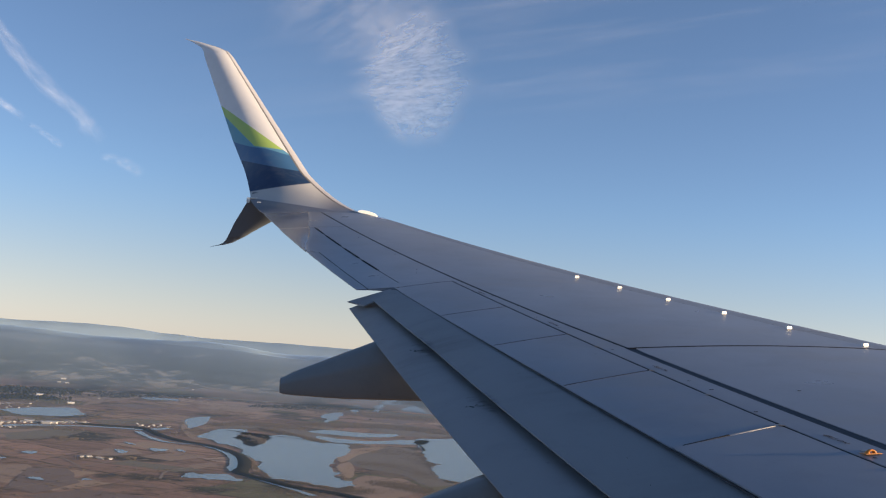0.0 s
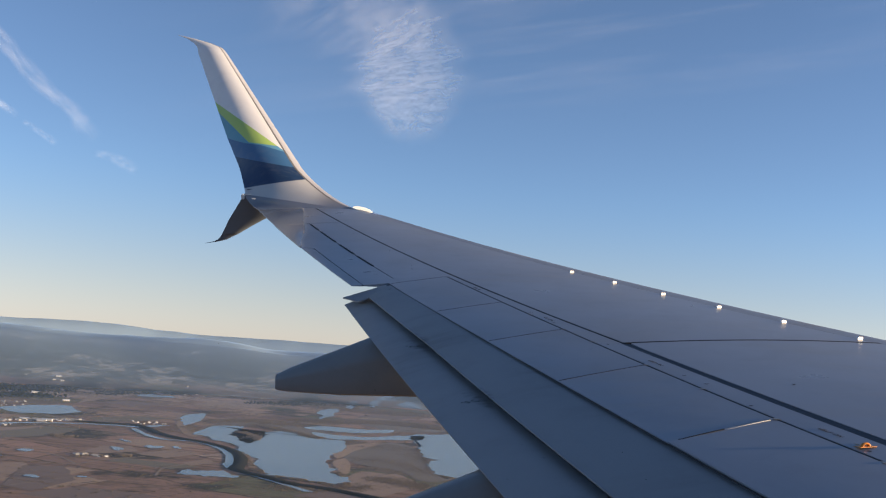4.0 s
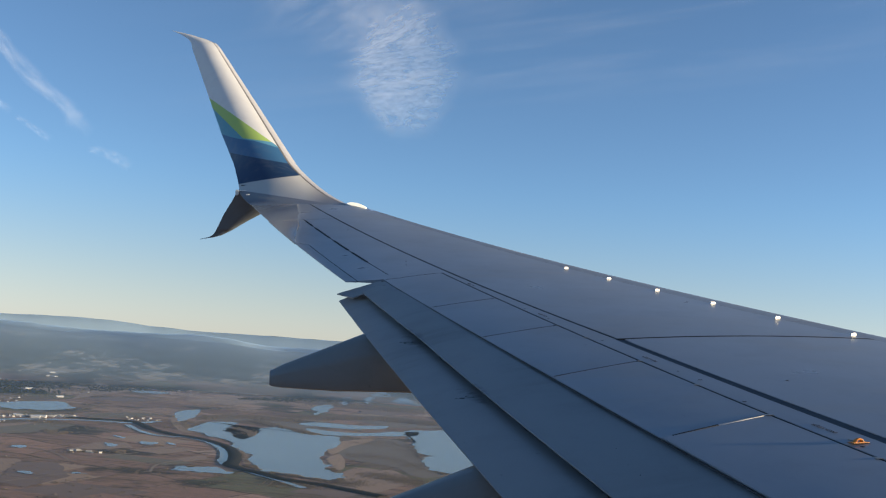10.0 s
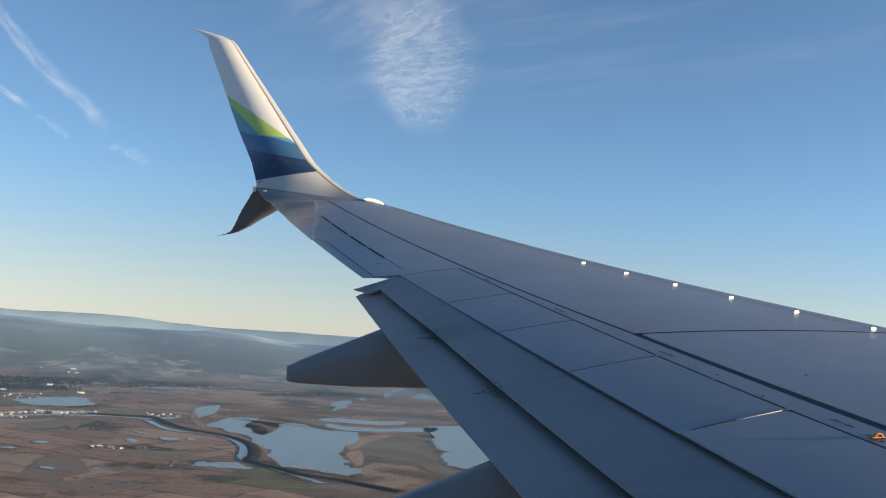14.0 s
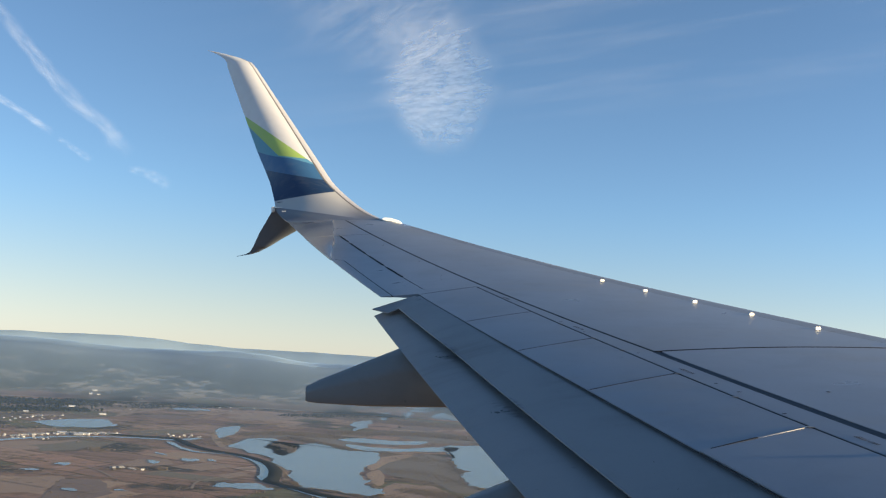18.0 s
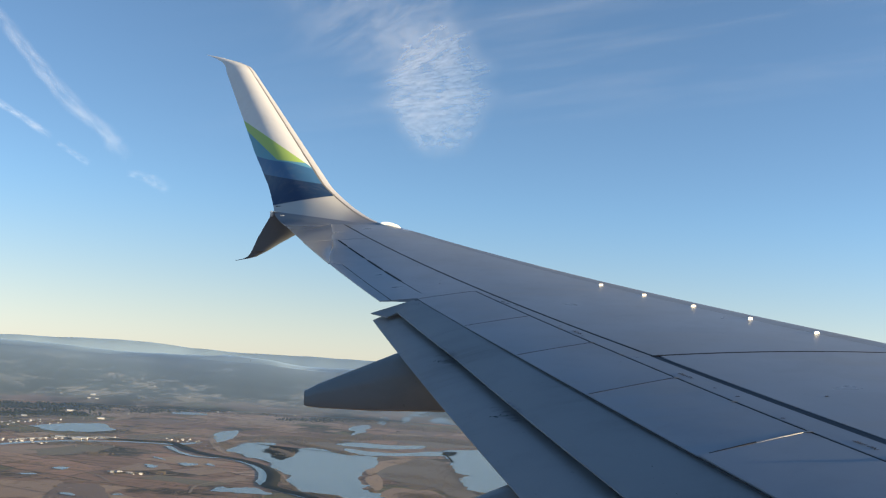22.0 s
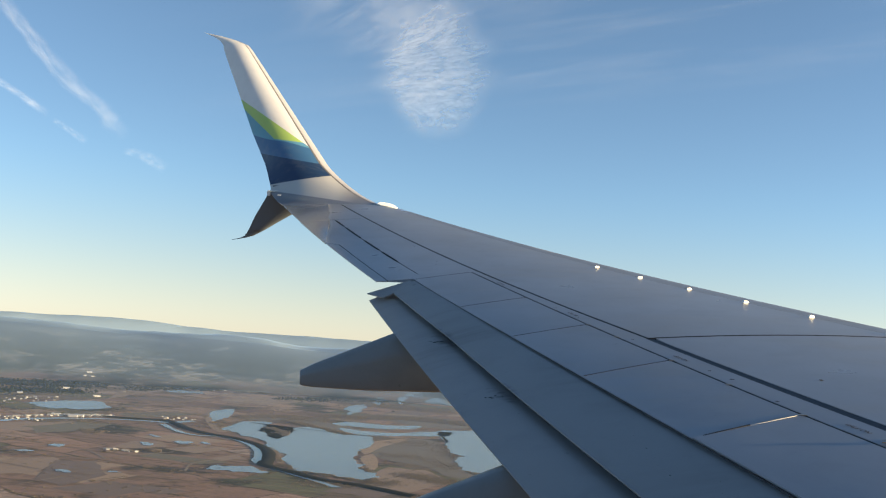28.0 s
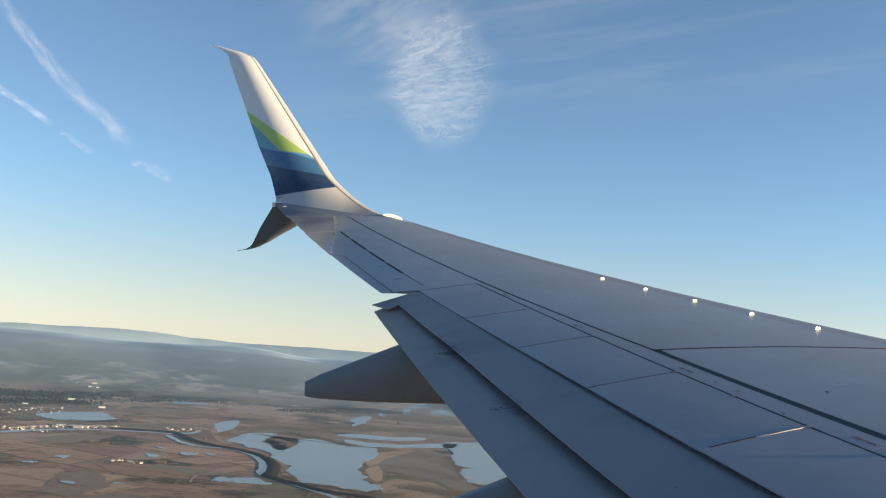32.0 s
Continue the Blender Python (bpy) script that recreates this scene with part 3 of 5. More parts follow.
# spoilers, cut square to their hinge line
def spoiler(y0, y1, lift=0.0):
    def top(u, v):
        yh = lerp(y0, y1, u)
        ch = c_hinge(yh) + 0.009
        deep = (c_spoiler(yh) - ch) * v
        y = yh - 0.44 * deep
        c = lerp(c_hinge(y) + 0.009, c_spoiler(y), v)
        return S(c, y, lift * v)
    return slab(top, 10, 6, lambda u, v: lerp(0.03, 0.007, v))


CUTS = [3.0, 4.05, 5.13, 6.26, 7.42, 8.51, 9.60, 10.90]
for k in range(len(CUTS) - 1):
    sp = part("spoiler", spoiler(CUTS[k] + 0.0025, CUTS[k + 1] - 0.0025, 0.006 if k == 2 else 0.0), WING_GREY, wing, "flat grey spoiler panel lying closed")

    def tape(u, v, yy=CUTS[k + 1]):
        ch = c_hinge(yy)
        deep = (c_spoiler(yy) - ch) * u
        half = 0.005 if yy == 6.26 else 0.0032
        y = yy - 0.44 * deep + lerp(-half, half, v)
        return S(lerp(c_hinge(y) + 0.01, c_spoiler(y) - 0.01, u), y, 0.003 if yy == 6.26 else 0.0012)
    # one seal is pale: sun on the spoiler edge, put in its colour
    part("edge_seal", slab(tape, 6, 1, 0.008), SUNLIT_EDGE if k == 2 else SEAL, sp, "thin edge seal along the spoiler cut")
    if k == 2:
        part("dark_gap", slab(lambda u, v: tape(0.5 + 0.5 * u, v) + Vector((0, 0, 0.0025)), 3, 1, 0.004), SEAL, sp, "black gap in the edge seal")

    # dark strip paints the shade on the spoiler's trailing face
    def lip(u, v, k=k):
        yh = lerp(CUTS[k] + 0.006, CUTS[k + 1] - 0.006, u)
        y = yh - 0.44 * (c_spoiler(yh) - c_hinge(yh))
        return S(c_spoiler(y) + lerp(0.001, 0.004, v), y, -0.004)
    part("edge_shade_lip", slab(lip, 8, 1, 0.004), BROAD_SEAL, sp, "dark trailing strip painted as edge shade")


part("spoiler", spoiler(1.5, 2.9975), WING_GREY, wing, "flat grey spoiler panel lying closed")


def end_panel(u, v):
    """The fixed three-cornered panel between the last spoiler and the aileron shroud."""
    ch = c_hinge(10.90) + 0.009
    deep = (c_spoiler(10.90) - ch) * v
    y = lerp(10.9015 - 0.44 * deep, 10.9046, u)
    return S(lerp(c_hinge(y) + 0.009, c_spoiler(y), v), y)


part("fixed_end_panel", slab(end_panel, 3, 6, lambda u, v: lerp(0.03, 0.007, v)), WING_GREY, wing, "fixed grey panel outboard of the spoilers")


# flaps
def main_flap(u, v):
    y = lerp(ROOT, 10.60, u)
    a = c_spoiler(y) - 0.2
    b = c_main(y)
    return S(min(a, b), y, 0) * (1 - v) + S(b, y, 0) * v + Vector((0, 0, lerp(-0.05, -0.065, v) - 0.02 * (1 - v) * (1 - v) + 0.018 * math.sin(math.pi * v)))


def main_flap_flat(u, v):
    p = main_flap(u, v)
    y = p.y
    return Vector((p.x, y, rise(y) + lerp(0.016, -0.06, v ** 1.25) + 0.012 * math.sin(math.pi * v) + 0.019 * min(max((y - 6.5) / 3, 0), 1) * math.sin(math.pi * v)))


def aft_flap(u, v):
    y = lerp(ROOT, 10.72, u)
    c = lerp(c_aft0(y) - 0.18, c_aft1(y), v)
    return Vector((-SWEEP * y - c, y, rise(y) + lerp(-0.084, -0.180, v) - 0.02 * (1 - v) ** 4 + 0.012 * math.sin(math.pi * v)))


part("main_flap", slab(main_flap_flat, 40, 10, lambda u, v: lerp(0.10, 0.006, v)), FLAP_GREY, wing, "scuffed grey main flap, slightly lowered")
part("aft_flap", slab(aft_flap, 40, 8, lambda u, v: lerp(0.05, 0.005, v)), FLAP_GREY, wing, "scuffed grey aft flap with dark seals")
# near-black slab stands for the shade under the flap
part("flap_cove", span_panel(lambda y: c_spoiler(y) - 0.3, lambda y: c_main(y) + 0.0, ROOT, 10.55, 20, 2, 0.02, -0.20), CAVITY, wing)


def flap_end(u, v):
    y = lerp(10.44, 10.63, u)
    c = lerp(2.46 - 0.2 * (y - 10.63), 2.84 - 0.3 * (10.63 - y), v)
    return Vector((-SWEEP * y - c, y, rise(y) + lerp(0.015, -0.10, v)))


part("flap_end_plate", slab(flap_end, 3, 6, 0.009), FLAP_GREY, wing, "worn pale flap end plate")

# aileron with tab, and its balance slots
ail = part("aileron", span_panel(lambda y: c_aileron(y) + 0.006, lambda y: c_tab(y) - 0.005 if y < 13.1 else c_trail(y), 10.67, 14.945, 26, 6,
                                 lambda u, v: lerp(0.05, 0.014, v)), TIP_BORDER, wing, "grey aileron panel")
part("aileron_tab", span_panel(lambda y: c_tab(y) + 0.004, c_trail, 10.67, 13.1, 14, 3, lambda u, v: lerp(0.014, 0.005, v), -0.001), WING_GREY, ail, "narrow grey trim tab")
for y0, y1 in ((14.35, 14.85), (13.35, 14.2), (12.45, 13.15), (11.65, 12.3)):
    part("balance_slot", span_panel(lambda y: c_aileron(y) - 0.011, lambda y: c_aileron(y) + 0.012, y0, y1, 4, 1, 0.006, 0.003), SEAL, ail, "black hinge slot")

# ---------------------------------------------------------------- winglet
Z0 = rise(17.2)


def winglet_line(s):
    """Spanwise path of the blended winglet: y and z, its leading and trailing x, for s from 0 at the wing to 1 near the tip."""
    if s < 0.35:
        t = s / 0.35
        y = (1 - t) ** 2 * 16.46 + 2 * t * (1 - t) * 17.12 + t * t * 17.29
        z = (1 - t) ** 2 * rise(16.46) + 2 * t * (1 - t) * (rise(17.0) + 0.02) + t * t * (Z0 + 0.56)
    else:
        t = (s - 0.35) / 0.65
        z = Z0 + lerp(0.56, 2.46, t)
        y = 17.15 + 0.25 * (z - Z0)
    h = z - Z0
    trail = -10.36 - 0.395 * h + 0.06 * max(0.0, 0.5 - abs(h - 0.55)) if h > 0.1 else lerp(-SWEEP * 16.46 - c_trail(16.46), -10.40, s / 0.17 if s < 0.17 else 1)
    if h > 0.5:
        lead = -9.57 - (h - 0.54) * 0.677
    else:
        t = min(s / 0.34, 1)
        lead = (1 - t) ** 2 * (-SWEEP * 16.46) + 2 * t * (1 - t) * -9.02 + t * t * -9.56
    return y, z, lead, trail


def wing_section(y, z, lead, trail, tangent, fat, a=0.0, b=1.0, n=14, bulge=0.0):
    """A closed section across the chord between fractions a and b, fat metres thick at most."""
    normal = Vector((0, -tangent[1], tangent[0]))
    up, low = [], []
    for i in range(n + 1):
        u = lerp(a, b, i / n)
        w = fat * (1.1 * math.sqrt(max(u, 0)) * (1 - u) + 0.12 * (1 - u)) if u > 0 else 0
        p = Vector((lerp(lead, trail, u), y, z))
        p += normal * (bulge * abs(lead - trail) * 4 * u * (1 - u))
        nose = 0.5 * fat * max(1 - u / 0.12, 0.0) ** 2
        up.append(p - normal * nose)
        low.append(p - normal * max(2.0 * w + 0.004, nose + 0.004))
    return up + low[::-1]


def winglet_rings(a, b, fat=0.07):
    rings = []
    steps = 46
    for i in range(steps + 1):
        s = i / steps
        y, z, le, te = winglet_line(s)
        y2, z2, _, _ = winglet_line(min(s + 0.01, 1.0))
        y1, z1, _, _ = winglet_line(max(s - 0.01, 0.0))
        d = Vector((y2 - y1, z2 - z1)).normalized()
        start = a(s) if callable(a) else a
        rings.append(wing_section(y, z, le, te, d, fat, start, b, 14, 0.105 * min(1, s / 0.3)))
    # raked scimitar tip
    for t in (0.25, 0.5, 0.75, 0.92, 1.0):
        h = 2.46 + 0.30 * (t ** 0.9)
        le = lerp(-10.87, -11.665, t ** 1.7)
        te = lerp(-11.33, -11.675, t ** 2.2)
        y, z = 17.15 + 0.25 * h, Z0 + h
        rings.append(wing_section(y, z, le, te, Vector((0.24, 0.97)), 0.05 * (1 - 0.8 * t), a(1) if callable(a) else a, b, 14, 0.105 * (1 - t)))
    return rings


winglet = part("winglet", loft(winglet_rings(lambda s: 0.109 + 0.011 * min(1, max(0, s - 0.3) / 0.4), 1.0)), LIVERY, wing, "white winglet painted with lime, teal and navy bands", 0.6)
part("leading_edge_strip", loft(winglet_rings(0.0, 0.108)), EDGE_PAINT, winglet, "grey satin metal leading edge strip", 0.6)
part("edge_joint", loft(winglet_rings(0.10, 0.13, 0.064)), JOINT, winglet, "dark joint behind the leading edge strip", 0.6)


def between(x, table):
    """Straight steps through a short table of (x, value), x falling."""
    for (x0, v0), (x1, v1) in zip(table, table[1:]):
        if x >= x1:
            return lerp(v0, v1, (x0 - x) / (x0 - x1))
    return table[-1][1]


def strake():
    """The small fin below the tip: nearly straight trailing edge that hooks aft, curved leading edge."""
    rings = []
    for i in range(25):
        h = lerp(0.20, -0.62, (i / 24) ** 0.9)
        te = between(h, [(0.20, -10.375), (-0.26, -10.69), (-0.46, -10.80), (-0.55, -10.86), (-0.595, -10.95), (-0.62, -11.08)])
        le = between(h, [(0.16, -9.70), (-0.20, -10.05), (-0.36, -10.36), (-0.48, -10.57), (-0.56, -10.74), (-0.60, -10.90), (-0.62, -11.07)])
        y = 17.15 - 0.4 * h
        rings.append(wing_section(y, Z0 + h, le, min(te, le - 0.01), Vector((0.37, -0.93)), 0.028 * (0.12 - h < 0.6) + 0.008))
    return loft(rings)


part("lower_strake", strake(), STRAKE_PAINT, winglet, "dark ventral strake swept below the tip", 0.6)

# tip lamp fairing and the tail fitting
bm = bmesh.new()
bmesh.ops.create_uvsphere(bm, u_segments=20, v_segments=12, radius=1.0)
d = Vector((-SWEEP, 1, 0.2)).normalized()
bmesh.ops.transform(bm, matrix=Matrix.Translation(S(0.07, 16.52, -0.012)) @ d.to_track_quat("X", "Z").to_matrix().to_4x4() @ Matrix.Diagonal((0.36, 0.055, 0.045, 1)), verts=bm.verts)
part("tip_lamp", bm, LENS, wing, "white lamp fairing on the leading edge", 1.0)
fit_at = S(1.68, 16.99, 0.120)
fitting = part("tail_fitting", box((0.05, 0.05, 0.085), fit_at, 0.012), WHITE, wing, "small white tip tail fitting")
part("rod", box((0.40, 0.020, 0.018), fit_at + Vector((0.22, 0.0, 0.03)), 0.006), WHITE, fitting)
part("rod", box((0.06, 0.016, 0.016), fit_at + Vector((0.20, -0.22, -0.05)), 0.005), WHITE, fitting)


# ---------------------------------------------------------------- flap track fairings
def fairing(name, dx, y0, dz):
    """A long pod: upright flanks, a soft shoulder along the top, a blunt tail."""
    right = [(0.70, 0.0), (0.93, 0.03), (1.0, 0.10), (1.0, 0.32), (1.0, 0.56), (0.985, 0.63), (0.93, 0.70), (0.72, 0.87), (0.52, 0.97), (0.25, 1.0)]
    profile = right + [(-px, pz) for px, pz in reversed(right)]
    rings = []
    tail_x, tail_z = -8.695 + dx, 0.672 + dz
    for i in range(25):
        t = i / 24
        x = tail_x + 2.4 * t
        top = tail_z + min(0.068 + 0.385 * 2.4 * t, 0.350 + 0.02 * t)
        low = tail_z - 0.062 - 0.02 * min(t * 5, 1) - 0.03 * t
        half = lerp(0.075, 0.17, min(1, t * 2.2) ** 0.7)
        if i == 0:
            top, low, half = top - 0.008, low + 0.010, half * 0.82
        ring = [Vector((x, y0 + px * half, lerp(low, top, pz))) for px, pz in profile]
        rings.append(ring)
        if i == 0:
            rings.append([v + (Vector((0, y0, (top + low) / 2)) - Vector((0, v.y, v.z))) * -0.12 + Vector((0.02, 0, 0)) for v in ring])
    return part(name, loft(rings), FAIRING_GREY, wing, "smooth grey flap track fairing", 0.7)


fairing("flap_track_fairing", 0.0, 9.35, 0.0)
fairing("flap_track_fairing", 0.79, 6.35, -0.456)

# ---------------------------------------------------------------- fuselage side, with the window that the camera looks out of
def fuselage():
    """A plain round cabin shell, 6 cm thick, with one rounded window opening."""
    yc, zc, r_out, r_in = -0.112, 1.15, 1.88, 1.82
    xw, aw = -7.475, math.asin((1.346 - 1.15) / 1.88)
    xs = [-22.0, -18.0, -14.0, -11.0, -9.0, -8.2, xw - 0.14, xw - 0.09, xw + 0.09, xw + 0.14, -6.8, -6.0, -4.0, -2.0, 0.0, 3.0, 6.0, 10.0]
    turns = [aw - 0.105, aw - 0.075, aw + 0.075, aw + 0.105]
    rest = 60
    turns += [turns[3] + (math.tau - 0.21) * (i + 1) / rest for i in range(rest - 1)]
    n = len(turns)
    bm = bmesh.new()
    shells = [[[bm.verts.new((x, yc + r * math.cos(a), zc + r * math.sin(a))) for a in turns] for x in xs] for r in (r_out, r_in)]
    corners = {(6, 0), (6, 2), (8, 0), (8, 2)}
    hole = {(i, j) for i in (6, 7, 8) for j in (0, 1, 2)} - corners
    for s, g in enumerate(shells):
        for i in range(len(xs) - 1):
            for j in range(n):
                k = (j + 1) % n
                if (i, j) in hole:
                    continue
                ring = [g[i][j], g[i + 1][j], g[i + 1][k], g[i][k]]
                if (i, j) in corners:
                    ring = [ring[q] for q in {(6, 0): (0, 1, 3), (6, 2): (0, 2, 3), (8, 0): (0, 1, 2), (8, 2): (1, 2, 3)}[(i, j)]]
                bm.faces.new(ring if s else ring[::-1])
    rim = [(7, 0), (8, 0), (9, 1), (9, 2), (8, 3), (7, 3), (6, 2), (6, 1)]
    for (i, j), (p, q) in zip(rim, rim[1:] + rim[:1]):
        bm.faces.new((shells[0][i][j], shells[0][p][q], shells[1][p][q], shells[1][i][j]))
    for i in (0, len(xs) - 1):
        bm.faces.new(shells[0][i])
    body = part("fuselage_wall", bm, WHITE, None, "", 0.6)
    body.matrix_world = PLANE
    return tagged(body, "plain white fuselage side with an open cabin window", "fuselage", kind="structure")


fuselage()

# ---------------------------------------------------------------- small things on the wing


def vane():
    bm = bmesh.new()
    prof = [(-0.035, 0.0), (0.028, 0.0), (0.036, 0.010), (0.036, 0.022), (0.026, 0.032), (-0.026, 0.034), (-0.033, 0.028)]
    return loft([[Vector((x, w, z)) for x, z in prof] for w in (-0.014, 0.014)], bm=bm)


for k in range(10):
    y = 11.35 - 0.595 * k
    v = part("vortex_generator", vane(), WHITE, wing, "small white vane on the leading edge")
    v.location = S(0.335, y, -0.002)
    v.rotation_euler = (0, 0, radians(28))
    v.scale = (0.68, 0.6, 0.62)


def stencil(y, size):
    cu = bpy.data.curves.new("stencil", "FONT")
    cu.body, cu.size, cu.align_x, cu.align_y, cu.extrude = "NO STEP", size, "CENTER", "CENTER", 0.0002
    tmp = bpy.data.objects.new("stencil", cu)
    me = bpy.data.meshes.new_from_object(tmp)
    bpy.data.objects.remove(tmp)
    ob = new("no_step_marking", me)
    me.materials.append(MARKING)
    c = (c_spar(y) + c_hinge(y)) / 2 + 0.01
    at = S(c, y, 0.0009)
    ax = (S(c_hinge(y + 0.2) - 0.12, y + 0.2) - S(c_hinge(y - 0.2) - 0.12, y - 0.2)).normalized()
    up = Vector((0, 0, 1)).cross(ax).normalized()
    nz = ax.cross(up)
    ob.parent = wing
    ob.matrix_local = Matrix.Translation(at) @ Matrix((ax, up, nz)).transposed().to_4x4()
    return tagged(ob, "black stencilled NO STEP warning")


for y in (6.02, 7.46, 8.88, 10.25):
    stencil(y, 0.038)

# orange lug: an arched eye on a plate, with a steel arm beside it
def eye_ring():
    rings = []
    for i in range(17):
        a = math.pi * i / 16
        mid = Vector((0.026 * math.cos(a), 0, 0.034 * math.sin(a)))
        out = Vector((math.cos(a), 0, math.sin(a)))
        rings.append([mid + out * (0.011 * math.cos(b)) + Vector((0, 0.011 * math.sin(b), 0)) for b in [math.tau * j / 8 for j in range(8)]])
    return loft(rings)


lug = part("orange_lug", eye_ring(), ORANGE, wing, "bright orange lug beside the stencil")
lug.location = S(2.715, 5.80, 0.004)
lug.rotation_euler = (0, 0, radians(20))
lug.scale = (0.72, 0.8, 0.38)
part("base_plate", box((0.12, 0.05, 0.006), (0, 0, 0.0), 0.002), ORANGE, lug)
part("arm", box((0.012, 0.12, 0.010), (0.0, 0.085, 0.006), 0.003), STEEL, lug, "worn steel arm")

rng = random.Random(4)


def rivet(c, y, r, mat, name="fastener"):
    bm = bmesh.new()
    bmesh.ops.create_cone(bm, cap_ends=True, segments=8, radius1=r, radius2=r * 0.7, depth=0.0012)
    ob = part(name, bm, mat, wing)
    ob.location = S(c, y, 0.0006)


for y in (5.35, 5.75, 6.5, 6.95, 7.15, 8.0, 8.75, 9.15, 10.1):
    rivet(c_hinge(y) - 0.03 - 0.05 * rng.random(), y, 0.010 + 0.006 * rng.random(), MARKING)
for y in (5.6, 6.26, 6.85, 7.42, 8.1, 8.51, 9.05):
    part("hinge_fitting", box((0.03, 0.04, 0.003), S(c_hinge(y), y, 0.0), 0.001), STEEL, wing)
for c, y in ((2.05, 6.91), (1.31, 13.95), (1.75, 11.6), (1.85, 11.4), (1.5, 12.6)):
    part("access_mark", box((0.014, 0.035, 0.001), S(c, y, 0.0006)), MARKING, wing)
for k in range(12):
    y = 5.0 + 0.11 * k + rng.gauss(0, 0.04)
    c = c_spoiler(y) + 0.10 + 0.17 * rng.random()
    bm = bmesh.new()
    bmesh.ops.create_cone(bm, cap_ends=True, segments=8, radius1=0.0032, radius2=0.0024, depth=0.001)
    t = (c - c_spoiler(y) + 0.2) / (c_main(y) - c_spoiler(y) + 0.2)
    fl = part("rivet", bm, STEEL if k % 3 else MARKING, wing)
    fl.location = main_flap_flat((y - ROOT) / (10.60 - ROOT), t) + Vector((0, 0, 0.001))
# worn patches where the flap drive shows
for y in (7.25, 8.72):
    u = (y - ROOT) / (10.72 - ROOT)
    f = part("flap_bracket", box((0.030, 0.008, 0.003), aft_flap(u, 0.45), 0.002), MARKING, wing, "dark worn flap drive bracket")
    for k in range(4):
        at = aft_flap(u + rng.gauss(0, 0.003), 0.30 + 0.07 * k + rng.gauss(0, 0.012)) + Vector((0, 0, 0.002))
        part("scuff", box((rng.uniform(0.02, 0.05), rng.uniform(0.003, 0.008), 0.002), at, 0.001, Matrix.Rotation(rng.uniform(0.9, 1.4), 4, "Z")), MARKING, f)

# ---------------------------------------------------------------- the land
FAR = 4880


def ramp(x, a, b):
    t = min(max((x - a) / (b - a), 0.0), 1.0)
    return t * t * (3 - 2 * t)


def slope_of(r, az):
    """The smooth rise from the plain to the crest of the wooded hills: how far up it is, and its height."""
    climb = min(max((r - 2850) / 1150, 0.0), 1.0) ** 1.25
    crest = lerp(116, 138, ramp(-az, 8.0, 30.0)) + 5 * math.sin(az * 0.55) + 4 * noise.noise(Vector((az * 0.35, 2.0, 0)))
    return climb, climb * crest * (1 - 0.55 * ramp(r, 4040, 4260))


def hills(x, y):
    """Height of the land: flat flood plain, folded wooded hills far off, a distant ridge behind them."""
    r = math.hypot(x, y)
    if r < 2850:
        return 0.0
    az = math.degrees(math.atan2(x, y))
    left = ramp(-az, 8.0, 30.0)
    n1 = noise.fractal(Vector((x * 0.0012, y * 0.0012, 3.1)), 1.0, 2.0, 5)
    n2 = noise.fractal(Vector((x * 0.0042, y * 0.0042, 8.3)), 1.0, 2.0, 4)
    fold = noise.fractal(Vector((az * 0.10, r * 0.0055, 1.7)), 1.0, 2.0, 4)
    climb, near = slope_of(r, az)
    near += climb * (1 - climb) * (46 * fold + 34 * n1) + 7 * climb * n2
    back = ramp(r, 4300, 4620) * (lerp(163, 172, left) + 13 * noise.fractal(Vector((az * 0.13, 7.0, 0)), 1.0, 2.0, 5) - 10 * ramp(-az, 25.0, 19.0) * ramp(-az, 13.0, 19.0))
    return max(near, back, 0.0)


def ground_rings():
    radii = [120, 260, 400, 520, 640]
    while radii[-1] < 2700:
        radii.append(radii[-1] * 1.03)
    while radii[-1] < FAR:
        radii.append(radii[-1] + 22)
    azs, a = [], -180.0
    while a < 180:
        azs.append(a)
        a += 0.25 if -46 < a < 26 else 4.0
    return radii, azs


def ground_sheet():
    verts, faces = [(0, 0, 0)], []
    radii, azs = ground_rings()
    n = len(azs)
    for r in radii:
        for a in azs:
            x, y = r * math.sin(radians(a)), r * math.cos(radians(a))
            verts.append((x, y, hills(x, y)))
    for j in range(n):
        faces.append((0, 1 + (j + 1) % n, 1 + j))
    for i in range(len(radii) - 1):
        for j in range(n):
            k = (j + 1) % n
            faces.append((1 + i * n + j, 1 + i * n + k, 1 + (i + 1) * n + k, 1 + (i + 1) * n + j))
    me = bpy.data.meshes.new("ground")
    me.from_pydata(verts, [], [f[::-1] for f in faces])
    me.validate()
    ob = new("ground", me)
    finish(ob, LAND, 3.0)
    return tagged(ob, "brown winter flood plain rising to wooded hills", "ground", kind="structure")


ground_sheet()


def smooth_loop(points, steps, closed=True):
    out = []
    n = len(points)
    for i in range(n if closed else n - 1):
        p = [Vector((*points[(i + k) % n if closed else min(max(i + k, 0), n - 1)], 0)) for k in (-1, 0, 1, 2)]
        for s in range(steps):
            t = s / steps
            out.append(0.5 * ((2 * p[1]) + (p[2] - p[0]) * t + (2 * p[0] - 5 * p[1] + 4 * p[2] - p[3]) * t * t + (3 * p[1] - p[0] - 3 * p[2] + p[3]) * t ** 3))
    if not closed:
        out.append(Vector((*points[-1], 0)))
    return out


LAKES = []


def keep_loop(loop):
    xs, ys = [p[0] for p in loop], [p[1] for p in loop]
    LAKES.append((loop, (min(xs), max(xs), min(ys), max(ys))))


